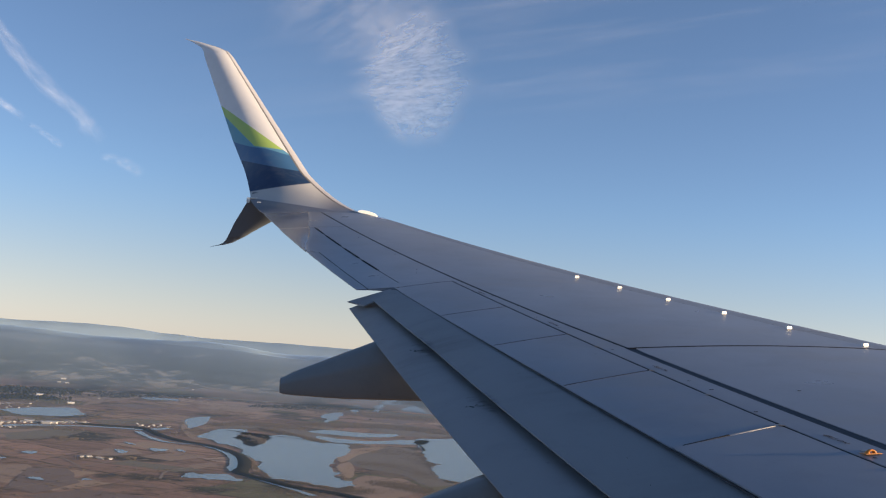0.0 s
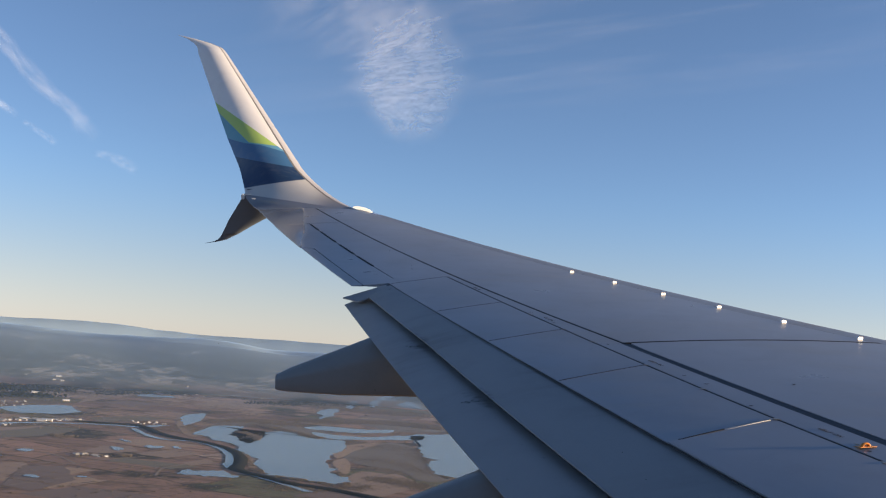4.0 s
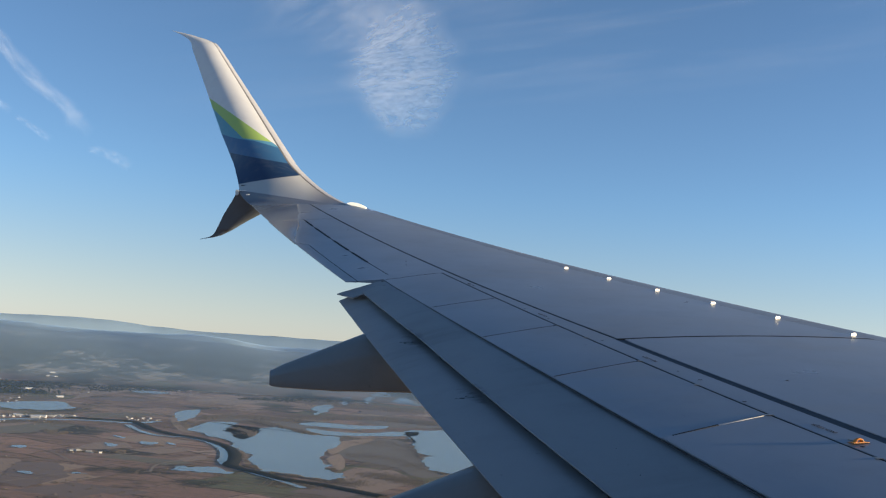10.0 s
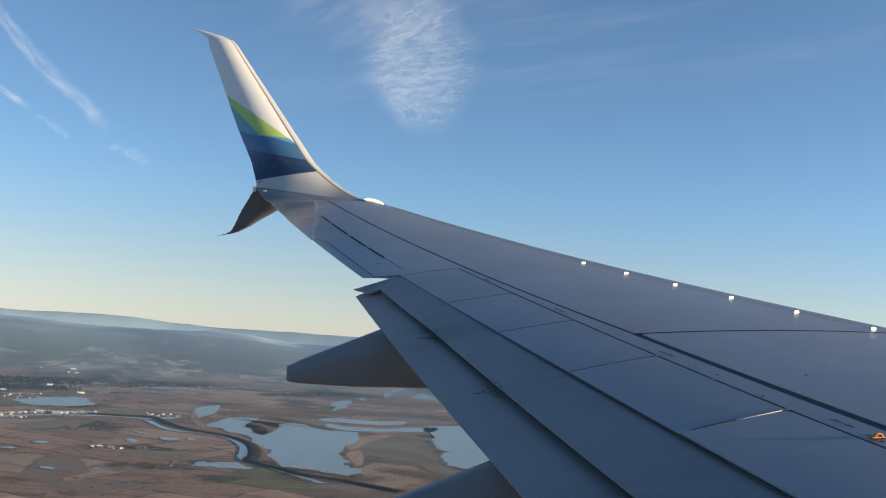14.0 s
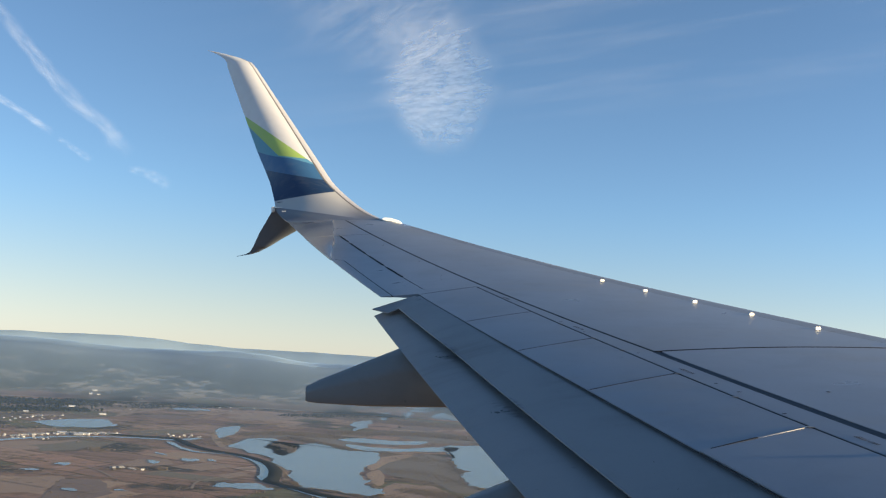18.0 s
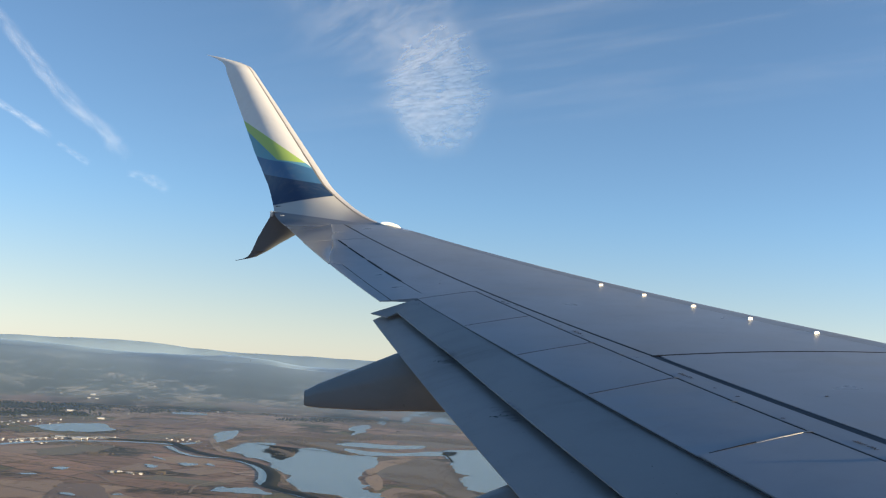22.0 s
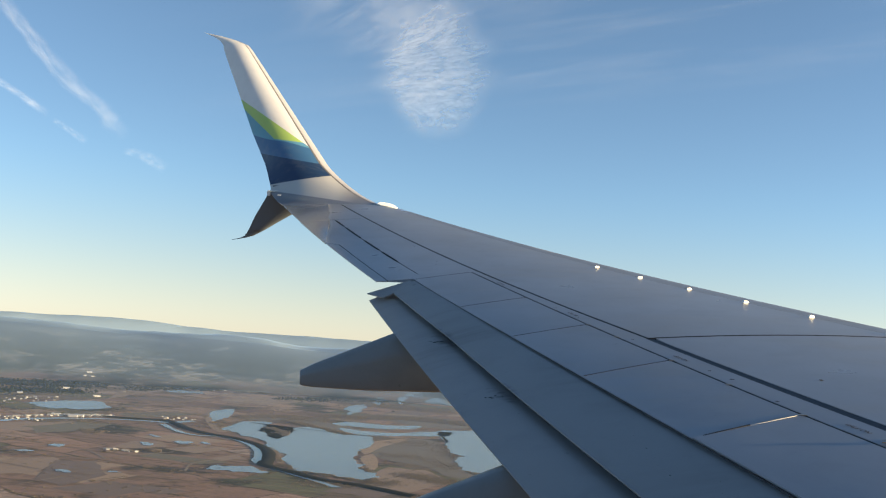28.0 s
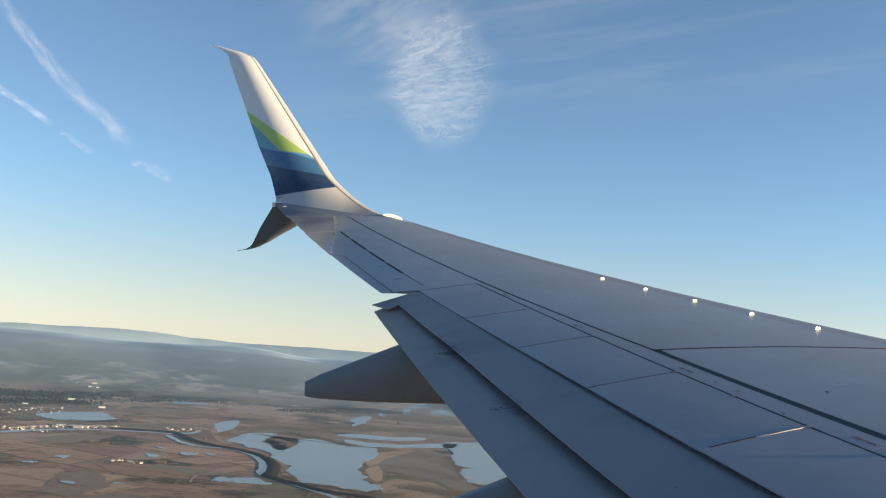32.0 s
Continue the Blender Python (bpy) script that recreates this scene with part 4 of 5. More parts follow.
def in_water(x, y):
    for loop, (x0, x1, y0, y1) in LAKES:
        if not (x0 < x < x1 and y0 < y < y1):
            continue
        inside = False
        for a, b in zip(loop, loop[1:] + loop[:1]):
            if (a[1] > y) != (b[1] > y) and x < a[0] + (y - a[1]) / (b[1] - a[1]) * (b[0] - a[0]):
                inside = not inside
        if inside:
            return True
    return False


def uphill(x, y):
    """Far ponds lie where the land begins to rise: nearer by as much as the slope lifts them."""
    k = 1.0
    while k > 0.8 and hills(x * k, y * k) > 151 * (1 - k):
        k -= 0.002
    return x * k, y * k


def lake(name, points, label, ragged=0.012, z=0.5, flat=1.0):
    mid = sum(p[1] for p in points) / len(points)
    loop = smooth_loop([(x, mid + (y - mid) * flat) for x, y in points], 24)
    size = max((a - loop[0]).length for a in loop)
    reach = min(size * ragged, 11.0)
    bm = bmesh.new()
    vs = []
    for p in loop:
        j = noise.noise_vector(Vector((p.x * 0.03, p.y * 0.012, 2.0))) + 0.6 * noise.noise_vector(Vector((p.x * 0.09, p.y * 0.04, 7.0))) + 0.45 * noise.noise_vector(Vector((p.x * 0.25, p.y * 0.10, 11.0)))
        q = uphill(p.x + j.x * reach, p.y + j.y * reach * 2.2)
        vs.append(bm.verts.new((*q, z + hills(*q))))
    face = bm.faces.new(vs)
    if face.normal.z < 0:
        face.normal_flip()
    keep_loop([(v.co.x, v.co.y) for v in vs])
    bmesh.ops.triangulate(bm, faces=bm.faces[:])
    return tagged(part(name, bm, WATER), label, "water", kind="structure")


lake("lake", [(-564, 1538), (-597, 1633), (-595, 1726), (-557, 1742), (-529, 1604), (-494, 1520), (-461, 1499), (-493, 1658), (-475, 1721), (-417, 1664), (-352, 1647), (-332, 1513), (-319, 1355), (-283, 1253), (-243, 1129), (-276, 1132), (-314, 1153), (-361, 1202), (-422, 1344), (-509, 1481)],
     "calm pale blue lake beside a levee", 0.022)
lake("lake", [(-472, 1831), (-451, 1907), (-381, 1910), (-329, 1957), (-324, 1883), (-363, 1822), (-412, 1810)],
     "narrow pale channel among scrub", 0.02)
lake("lake", [(-439, 1749), (-386, 1739), (-339, 1751), (-294, 1842), (-257, 1870), (-250, 1782), (-296, 1732), (-344, 1680), (-390, 1669)],
     "narrow pale channel among scrub", 0.02)
lake("lake", [(-280, 1873), (-250, 1938), (-194, 1971), (-94, 1907), (-9, 1477), (-34, 1260), (-91, 1288), (-140, 1282), (-168, 1347), (-187, 1438), (-179, 1478), (-202, 1511), (-232, 1622), (-257, 1760)],
     "broad calm lake with a scrubby shore", 0.016)
lake("lake", [(-707, 1840), (-721, 1922), (-705, 1968), (-662, 1827), (-639, 1718), (-646, 1693)],
     "small pale lake among scrub", 0.03)
lake("lake", [(-996, 1707), (-997, 1773), (-985, 1843), (-943, 1866), (-878, 1789), (-861, 1712), (-896, 1659), (-940, 1651)],
     "pale pond near houses", 0.05)
lake("pond", [(-567, 2333), (-570, 2444), (-551, 2475), (-520, 2299), (-499, 2093)],
     "small pale pond on the flood plain", 0.14)
lake("pond", [(-602, 2770), (-596, 2905), (-531, 2574), (-534, 2505)],
     "small pale pond on the flood plain", 0.14)
lake("pond", [(-564, 2970), (-564, 3109), (-501, 2729), (-502, 2656)],
     "small pale pond on the flood plain", 0.14)
lake("pond", [(-577, 3131), (-587, 3437), (-547, 3468), (-533, 3124)],
     "small pale pond on the flood plain", 0.14)
lake("pond", [(-471, 2857), (-483, 3131), (-446, 3069), (-378, 2766), (-423, 2795)],
     "small pale pond on the flood plain", 0.14)
lake("pond", [(-1019, 2314), (-1014, 2453), (-961, 2485), (-927, 2355), (-979, 2284)],
     "small pale pond on the flood plain", 0.10, 0.5, 0.5)
lake("pond", [(-428, 1104), (-426, 1149), (-397, 1160), (-367, 1129), (-362, 1088), (-392, 1071)],
     "shallow flood pond on a brown field", 0.22, 0.5, 0.62)
lake("pond", [(-653, 1168), (-653, 1192), (-636, 1176), (-632, 1149)],
     "shallow flood pond on a brown field", 0.22, 0.5, 0.62)
lake("pond", [(-582, 1269), (-582, 1296), (-561, 1272), (-559, 1241)],
     "shallow flood pond on a brown field", 0.22, 0.5, 0.62)
lake("pond", [(-558, 1320), (-555, 1352), (-532, 1328), (-537, 1296)],
     "shallow flood pond on a brown field", 0.22, 0.5, 0.62)
lake("pond", [(-527, 1333), (-526, 1361), (-509, 1314)],
     "shallow flood pond on a brown field", 0.22, 0.5, 0.62)
lake("pond", [(-534, 977), (-534, 993), (-522, 987), (-519, 964)],
     "shallow flood pond on a brown field", 0.22, 0.5, 0.62)
lake("pond", [(-615, 1380), (-604, 1381), (-592, 1344)],
     "shallow flood pond on a brown field", 0.22, 0.5, 0.62)
lake("pond", [(-492, 994), (-490, 1012), (-477, 1001)],
     "shallow flood pond on a brown field", 0.22, 0.5, 0.62)
lake("pond", [(-658, 1096), (-634, 1103), (-635, 1082)],
     "shallow flood pond on a brown field", 0.22, 0.5, 0.62)


def ribbon(name, points, width, material, z, high=0.0, steps=10, wobble=0.0):
    line = smooth_loop(points, steps, False)
    rings = []
    for i, p in enumerate(line):
        d = (line[min(i + 1, len(line) - 1)] - line[max(i - 1, 0)]).normalized()
        side = Vector((d.y, -d.x, 0)) * width * 0.5 * (1 + wobble * noise.noise(p * 0.05))
        up = Vector((0, 0, 1))
        if high:
            rings.append([p + side + up * z, p + side * 0.45 + up * (z + high), p - side * 0.45 + up * (z + high), p - side + up * z])
        else:
            rings.append([p + side + up * z, p - side + up * z])
    if material is WATER:
        keep_loop([tuple(r[0].xy) for r in rings] + [tuple(r[-1].xy) for r in rings[::-1]])
    return part(name, loft(rings, closed=False, caps=False), material)


LEVEE_LINE = [(-793, 1579), (-739, 1589), (-685, 1598), (-614, 1507), (-561, 1459), (-508, 1429), (-457, 1373), (-418, 1299), (-395, 1228), (-383, 1178), (-358, 1148), (-325, 1122), (-291, 1093), (-244, 1078), (-176, 1038)]
tagged(ribbon("levee", LEVEE_LINE, 19, LEVEE, 0.2, 1.6, wobble=0.3), "dark grassy levee winding past the lake", "levee", kind="structure")
tagged(ribbon("river", [(-855, 1309), (-848, 1380), (-836, 1449), (-803, 1506), (-758, 1549), (-720, 1568), (-677, 1579), (-660, 1644)], 17, WATER, 0.55, wobble=0.3),
       "narrow river beside a row of houses", "river", kind="structure")
tagged(ribbon("river", [(-671, 1544), (-617, 1467), (-571, 1426), (-532, 1436), (-489, 1398), (-443, 1325), (-401, 1209), (-371, 1157), (-337, 1124), (-305, 1094), (-261, 1047)], 10, WATER, 0.6, wobble=0.4),
       "narrow river running along the levee", "river", kind="structure")
lake("backwater", [(-452, 1334), (-445, 1357), (-416, 1284), (-391, 1191), (-398, 1185), (-425, 1261)],
     "quiet backwater beside the levee", 0.02)
for pts in ([(-433, 1061), (-451, 1129), (-437, 1193), (-406, 1205)],
            [(-650, 1062), (-604, 1076), (-544, 1089), (-533, 1151), (-511, 1214)],
            [(-539, 1093), (-587, 1146), (-618, 1162), (-662, 1151)],
            [(-843, 1719), (-870, 1868), (-849, 1976), (-763, 1970)],
            [(-922, 1498), (-891, 1594), (-828, 1667), (-773, 1639)]):
    tagged(ribbon("track", pts, 3.0, DIRT, 0.3, wobble=0.5), "pale dirt track between fields", "track", kind="structure")


def field(name, points, material, label, z, square=True):
    """A patch of ground a hand's width proud; square keeps its corners, else its edge is rounded."""
    if square:
        points = [tuple(lerp(Vector(p), Vector(q), f)) for p, q in zip(points, points[1:] + points[:1]) for f in (0, 0.1, 0.5, 0.9)]
    bm = bmesh.new()
    bm.faces.new([bm.verts.new((p.x + 2 * noise.noise(p * 0.1), p.y + 5 * noise.noise(p * 0.07), z)) for p in smooth_loop(points, 5 if square else 10)])
    return tagged(part(name, bm, material), label, "field", kind="structure")


field("field", [(-600, 952), (-619, 1037), (-589, 1070), (-568, 1044), (-556, 997), (-542, 946), (-573, 918)], STUBBLE, "tan stubble field", 0.120)
field("field", [(-589, 1197), (-600, 1287), (-569, 1309), (-538, 1261), (-562, 1214)], STUBBLE, "tan stubble field", 0.130)
field("field", [(-454, 1192), (-443, 1245), (-421, 1220), (-435, 1168)], STUBBLE, "tan stubble field", 0.140)
field("field", [(-969, 1950), (-1273, 2759), (-1128, 2998), (-998, 2788), (-1039, 2485), (-997, 2108)], STUBBLE, "pale tan field", 0.150)
field("field", [(-776, 1345), (-771, 1463), (-720, 1471), (-702, 1350), (-734, 1274)], PASTURE, "dull olive pasture", 0.160)
field("field", [(-805, 1663), (-770, 1769), (-707, 1801), (-719, 1678), (-754, 1600)], PASTURE, "dull olive pasture", 0.170)
field("field", [(-257, 1163), (-251, 1266), (-201, 1266), (-161, 1179), (-190, 1050), (-230, 1069)], STUBBLE, "tan reed meadow", 0.180)
field("field", [(-574, 1045), (-540, 1068), (-483, 981), (-482, 892), (-523, 914)], PLOUGHED, "dark brown ploughed field", 0.190)
field("field", [(-824, 2995), (-771, 3367), (-576, 3587), (-613, 3154), (-715, 2840)], STUBBLE, "pale tan field", 0.200)
field("field", [(-828, 2207), (-821, 2459), (-687, 2499), (-693, 2237), (-759, 2126)], STUBBLE, "pale tan field", 0.210)

field("thicket", [(-328, 1498), (-317, 1637), (-269, 1686), (-220, 1571), (-167, 1362), (-139, 1264), (-167, 1219), (-207, 1301), (-257, 1331), (-288, 1366)], THICKET, "dark scrubby thicket on a peninsula", 0.260, False)
field("thicket", [(-528, 1618), (-526, 1690), (-493, 1686), (-466, 1562), (-465, 1506), (-493, 1533)], THICKET, "dark scrubby thicket on a spit", 0.270, False)
field("thicket", [(-554, 1862), (-500, 1863), (-402, 1763), (-384, 1688), (-425, 1695), (-493, 1744)], THICKET, "dark scrubby thicket between lakes", 0.280, False)
field("thicket", [(-504, 2005), (-445, 2169), (-333, 2237), (-226, 2064), (-309, 1932), (-404, 2023)], THICKET, "dark scrubby thicket between lakes", 0.290, False)
field("thicket", [(-646, 1812), (-626, 1915), (-570, 1915), (-566, 1796), (-607, 1760)], THICKET, "dark scrubby thicket above the lake", 0.300, False)

field("reed_bed", [(-452, 1406), (-435, 1385), (-392, 1274), (-368, 1210), (-375, 1204), (-408, 1291)], REED, "tan reeds along the lake shore", 0.330, False)
field("reed_bed", [(-720, 1861), (-687, 1793), (-631, 1665), (-598, 1618), (-555, 1513), (-582, 1531), (-650, 1672)], REED, "tan reeds along the lake shore", 0.340, False)
field("reed_bed", [(-333, 1464), (-335, 1584), (-303, 1663), (-298, 1599), (-308, 1507), (-306, 1382)], REED, "tan reeds along the lake shore", 0.350, False)
field("reed_bed", [(-304, 1337), (-297, 1391), (-265, 1268), (-262, 1218), (-286, 1278)], REED, "tan reeds along the lake shore", 0.360, False)
field("reed_bed", [(-252, 1766), (-235, 1758), (-240, 1681)], REED, "tan reeds along the lake shore", 0.370, False)

rng = random.Random(21)
for k in range(48):
    r, az = rng.uniform(900, 2500), radians(rng.uniform(-36, -8))
    x0, y0 = r * math.sin(az), r * math.cos(az)
    run = rng.uniform(50, 190)
    tilt = rng.choice((0.22, 0.22, 0.22 - math.pi / 2)) + rng.gauss(0, 0.06)
    pts = [(x0 + run * f * math.cos(tilt) + rng.gauss(0, 2), y0 - run * f * math.sin(tilt) + rng.gauss(0, 3)) for f in (0, 0.35, 0.7, 1)]
    if any(in_water(*p.xy) for p in smooth_loop(pts, 12, False)):
        continue
    if k % 3:
        tagged(ribbon("ditch", pts, rng.uniform(0.6, 1.5), DITCH, 0.34 + 0.0031 * k, wobble=0.8), "dark wet drainage ditch between fields", "ditch", kind="structure")
    else:
        tagged(ribbon("track", pts, rng.uniform(0.9, 1.9), DIRT, 0.34 + 0.0031 * k, wobble=0.8), "pale dirt track between fields", "track", kind="structure")
for k in range(64):
    r, az = rng.uniform(880, 2500), radians(rng.uniform(-37, -8))
    x0, y0 = r * math.sin(az), r * math.cos(az)
    w, d = rng.uniform(25, 110), rng.uniform(30, 120)
    tilt = 0.22 + rng.gauss(0, 0.08)
    quad = []
    for p, q in ((-1, -1), (0, -1), (1, -1), (1, 1), (0, 1), (-1, 1)):
        a, b = p * w * 0.5 * rng.uniform(0.8, 1.1), q * d * 0.5 * rng.uniform(0.75, 1.1)
        quad.append((x0 + a * math.cos(tilt) + b * math.sin(tilt), y0 - a * math.sin(tilt) + b * math.cos(tilt)))
    if any(in_water(*p) for p in quad):
        continue
    kind = k % 4
    field("field", quad, (STUBBLE, PLOUGHED, PASTURE, REED)[kind],
          ("tan stubble field", "dark brown ploughed field", "dull olive pasture", "pale dry reed meadow")[kind], 0.024 + 0.0014 * k)

# shrubs and woods, as lumpy little crowns
CROWN = []
for k in range(5):
    bm = bmesh.new()
    bmesh.ops.create_icosphere(bm, subdivisions=1, radius=1.0)
    for v in bm.verts:
        v.co *= 1 + 0.35 * noise.noise(v.co * 1.7 + Vector((k * 5.0, 0, 0)))
        v.co.z = max(v.co.z, -0.4)
    bm.verts.ensure_lookup_table()
    CROWN.append(([v.co.copy() for v in bm.verts], [[v.index for v in f.verts] for f in bm.faces]))
    bm.free()


def clumps(name, places, material, label):
    verts, faces = [], []
    r = random.Random(len(places))
    for x, y, s, tall in places:
        co, fa = r.choice(CROWN)
        base = len(verts)
        z = hills(x, y) + 0.35 * s * tall
        ca, sa = math.cos(x), math.sin(x)
        for v in co:
            verts.append((x + (v.x * ca - v.y * sa) * s, y + (v.x * sa + v.y * ca) * s, z + v.z * s * tall))
        faces.extend([[i + base for i in f] for f in fa])
    me = bpy.data.meshes.new(name)
    me.from_pydata(verts, [], faces)
    ob = new(name, me)
    finish(ob, material, 0.6)
    return tagged(ob, label, "trees", kind="stuff")


rng = random.Random(11)


def along(points, count, spread, s0, s1, tall=1.0):
    line = smooth_loop(points, 10, False)
    out = []
    for _ in range(count):
        p = rng.choice(line)
        out.append((p.x + rng.gauss(0, spread), p.y + rng.gauss(0, spread * 1.5), lerp(s0, s1, rng.random() ** 2), tall * lerp(0.7, 1.3, rng.random())))
    return out


def dry(places):
    return [q for q in places if not in_water(q[0], q[1])]


scrub = []
scrub += along([(-529, 1644), (-495, 1603), (-467, 1549)], 2400, 4, 0.38, 1.30, 0.9)
scrub += along([(-543, 1808), (-503, 1762), (-449, 1710), (-389, 1645)], 3840, 6, 0.45, 1.58, 0.9)
scrub += along([(-389, 1709), (-333, 1718), (-264, 1779)], 2720, 5, 0.38, 1.30, 0.9)
scrub += along([(-361, 1810), (-345, 1890), (-320, 1903)], 960, 4, 0.45, 1.30, 0.9)
scrub += along([(-300, 1554), (-277, 1621), (-226, 1526), (-196, 1430)], 2600, 17, 0.25, 0.80, 0.9)
scrub += along([(-279, 1406), (-238, 1394), (-191, 1342), (-164, 1308)], 2600, 14, 0.25, 0.80, 0.9)
scrub += along([(-272, 1223), (-253, 1165), (-237, 1113)], 1440, 3, 0.38, 1.08, 0.9)
scrub += along([(-227, 1594), (-196, 1464), (-165, 1349), (-142, 1274)], 1440, 4, 0.38, 1.08, 0.9)
scrub += along([(-629, 1653), (-593, 1597), (-559, 1532)], 800, 5, 0.38, 1.15, 0.9)
scrub += along([(-434, 1368), (-401, 1282), (-375, 1218)], 640, 3, 0.30, 1.01, 0.9)
scrub += along([(-365, 1186), (-312, 1144), (-254, 1121)], 2400, 3, 0.38, 1.08, 0.9)
scrub += along([(-500, 1991), (-428, 2087), (-342, 2141), (-254, 2101)], 5600, 20, 0.60, 1.87, 0.9)
scrub += along([(-630, 1797), (-586, 1893), (-515, 1878)], 2880, 14, 0.52, 1.73, 0.9)
scrub += along([(-621, 2585), (-485, 2495), (-357, 2494)], 4160, 26, 0.68, 2.16, 0.9)
scrub += along([(-709, 1364), (-683, 1338), (-686, 1368)], 480, 5, 0.38, 1.30, 0.9)
scrub += along([(-572, 1159), (-565, 1181), (-547, 1182)], 256, 3, 0.45, 1.15, 0.9)
scrub += along([(-541, 1202), (-536, 1207), (-527, 1200)], 352, 3, 0.45, 1.44, 1.1)
scrub += along([(-292, 1073), (-256, 1079), (-217, 1127)], 2400, 10, 0.30, 0.94, 0.9)
scrub += along([(-218, 1204), (-189, 1191), (-160, 1169)], 2400, 10, 0.30, 0.94, 0.9)
for k in range(150):
    r, a = rng.uniform(880, 2300), radians(rng.uniform(-37, -8))
    x0, y0 = r * math.sin(a), r * math.cos(a)
    run = rng.uniform(40, 190)
    tilt = rng.choice((0.22, 0.22, 0.22 - math.pi / 2)) + rng.gauss(0, 0.05)
    scrub += along([(x0, y0), (x0 + run * math.cos(-tilt), y0 + run * math.sin(-tilt))], int(run * 1.1), 1.4, 0.25, 0.8, 0.7)
for k in range(260):
    a, r = radians(rng.uniform(-40, -4)), rng.uniform(1700, 3000)
    x0, y0 = r * math.sin(a), r * math.cos(a)
    run = rng.uniform(60, 260)
    tilt = rng.choice((0.15, 0.3, 0.1, -1.3)) + rng.gauss(0, 0.08)
    scrub += along([(x0, y0), (x0 + run * math.cos(tilt), y0 - run * math.sin(tilt))], int(run * 0.40), 3.5, 0.5, 1.6, 0.8)
clumps("scrub", dry(scrub), SCRUB, "leafless brown winter scrub and small trees")

woods = along([(-1322, 2139), (-1324, 2234), (-1252, 2233), (-1201, 2270)], 900, 40, 2, 5, 1) + along([(-1184, 1918), (-1175, 2007), (-1111, 2076)], 700, 24, 1.6, 4.2, 1) + along([(-1476, 2853), (-1441, 3002), (-1461, 3389)], 300, 50, 2, 5, 0.9) + along([(-1396, 3433), (-1297, 3618), (-1185, 3605)], 500, 40, 2, 5, 0.9)
woods = dry(woods)
while len(woods) < 52000:
    a = radians(rng.uniform(-42, -2))
    r = lerp(2300, 4150, rng.random() ** 0.8)
    x, y = r * math.sin(a), r * math.cos(a)
    d = noise.fractal(Vector((x * 0.0040, y * 0.0022, 5.0)), 1.0, 2.0, 5)
    if d + min((r - 2850) / 1500, 0.42) > 0.10 + 0.22 * rng.random():
        woods.append((x, y, lerp(1.2, 3.4, rng.random() ** 2) * (r / 3000 if r < 3750 else 0.6), rng.uniform(0.6, 1.2)))
clumps("woods", woods, WOODS, "dark conifer woods over the far hills")


def house(name):
    h = new(name)
    part("wall", box((9, 6, 4), (0, 0, 2)), HOUSE_WALL, h)
    roof = loft([[Vector((x, -3.5, 4)), Vector((x, 0, 6.4)), Vector((x, 3.5, 4))] for x in (-5, 5)])
    part("roof", roof, HOUSE_ROOF, h)
    return h


def hall(name):
    h = new(name)
    part("wall", box((24, 12, 5), (0, 0, 2.5)), HOUSE_WALL, h)
    part("roof", loft([[Vector((x, -6.4, 5)), Vector((x, 0, 6.6)), Vector((x, 6.4, 5))] for x in (-12.4, 12.4)]), HALL_ROOF, h)
    return h


spots = []
for cx, cy, n, sx, sy in ((-862, 1430, 28, 30, 16), (-1063, 1779, 32, 60, 50), (-568, 1178, 12, 14, 3), (-707, 1662, 16, 16, 10), (-1183, 2184, 20, 60, 30)):
    for _ in range(n):
        spots.append((cx + rng.gauss(0, sx), cy + rng.gauss(0, sy)))
line = smooth_loop([(-875, 1427), (-861, 1475), (-839, 1519), (-811, 1556), (-785, 1575)], 16, False)
for k, p in enumerate(line):
    for side in range(2 if k % 3 else 1):
        spots.append((p.x + rng.gauss(0, 3), p.y + rng.uniform(2, 40)))
# hamlets on the rising ground: bearing, distance, houses, spread
for az, r, n, wide in ((-31, 2750, 16, 120), (-29, 3000, 14, 150), (-26.5, 2850, 12, 130), (-25, 3250, 12, 160), (-22, 2800, 16, 150), (-20.5, 3100, 14, 150), (-18.5, 2800, 20, 130),
                       (-17.5, 3150, 12, 140), (-15.5, 2850, 16, 130), (-14, 3000, 12, 110), (-30, 3400, 8, 160), (-23.5, 3500, 8, 180), (-19, 3450, 8, 160)):
    for _ in range(n):
        d = r + rng.gauss(0, wide)
        b = radians(az + rng.gauss(0, wide / 70))
        spots.append((d * math.sin(b), d * math.cos(b)))
first = None
for x, y in spots:
    if math.hypot(x, y) > 3900:
        continue
    if in_water(x, y):
        continue
    s = rng.uniform(0.22, 0.46) * (1.0 if math.hypot(x, y) < 2200 else 1.25)
    m = Matrix.Translation((x, y, hills(x, y) - (1.3 if math.hypot(x, y) > 2450 else 0.02))) @ Matrix.Rotation(rng.uniform(-0.5, 0.5) + 0.4, 4, "Z")
    if first is None:
        first = house("house")
        tagged(first, "small white house with a grey roof", "house", "far houses")
        first.matrix_world = m
        h = first
    else:
        h = copy_thing(first, m)
    h.scale = (s, s, s)
first = None
for x, y in [(-1363, 2604), (-1386, 2673), (-1341, 2608), (-1292, 2499), (-849, 1537), (-812, 1540), (-817, 1532), (-1011, 1988), (-1139, 1916), (-1164, 2145)]:
    s = rng.uniform(0.38, 0.65)
    m = Matrix.Translation((x, y, hills(x, y))) @ Matrix.Rotation(rng.uniform(-0.3, 0.3) + 0.5, 4, "Z")
    if first is None:
        first = hall("industrial_hall")
        tagged(first, "long low white industrial hall", "building", "far halls")
        first.matrix_world = m
        h = first
    else:
        h = copy_thing(first, m)
    h.scale = (s, s, s)

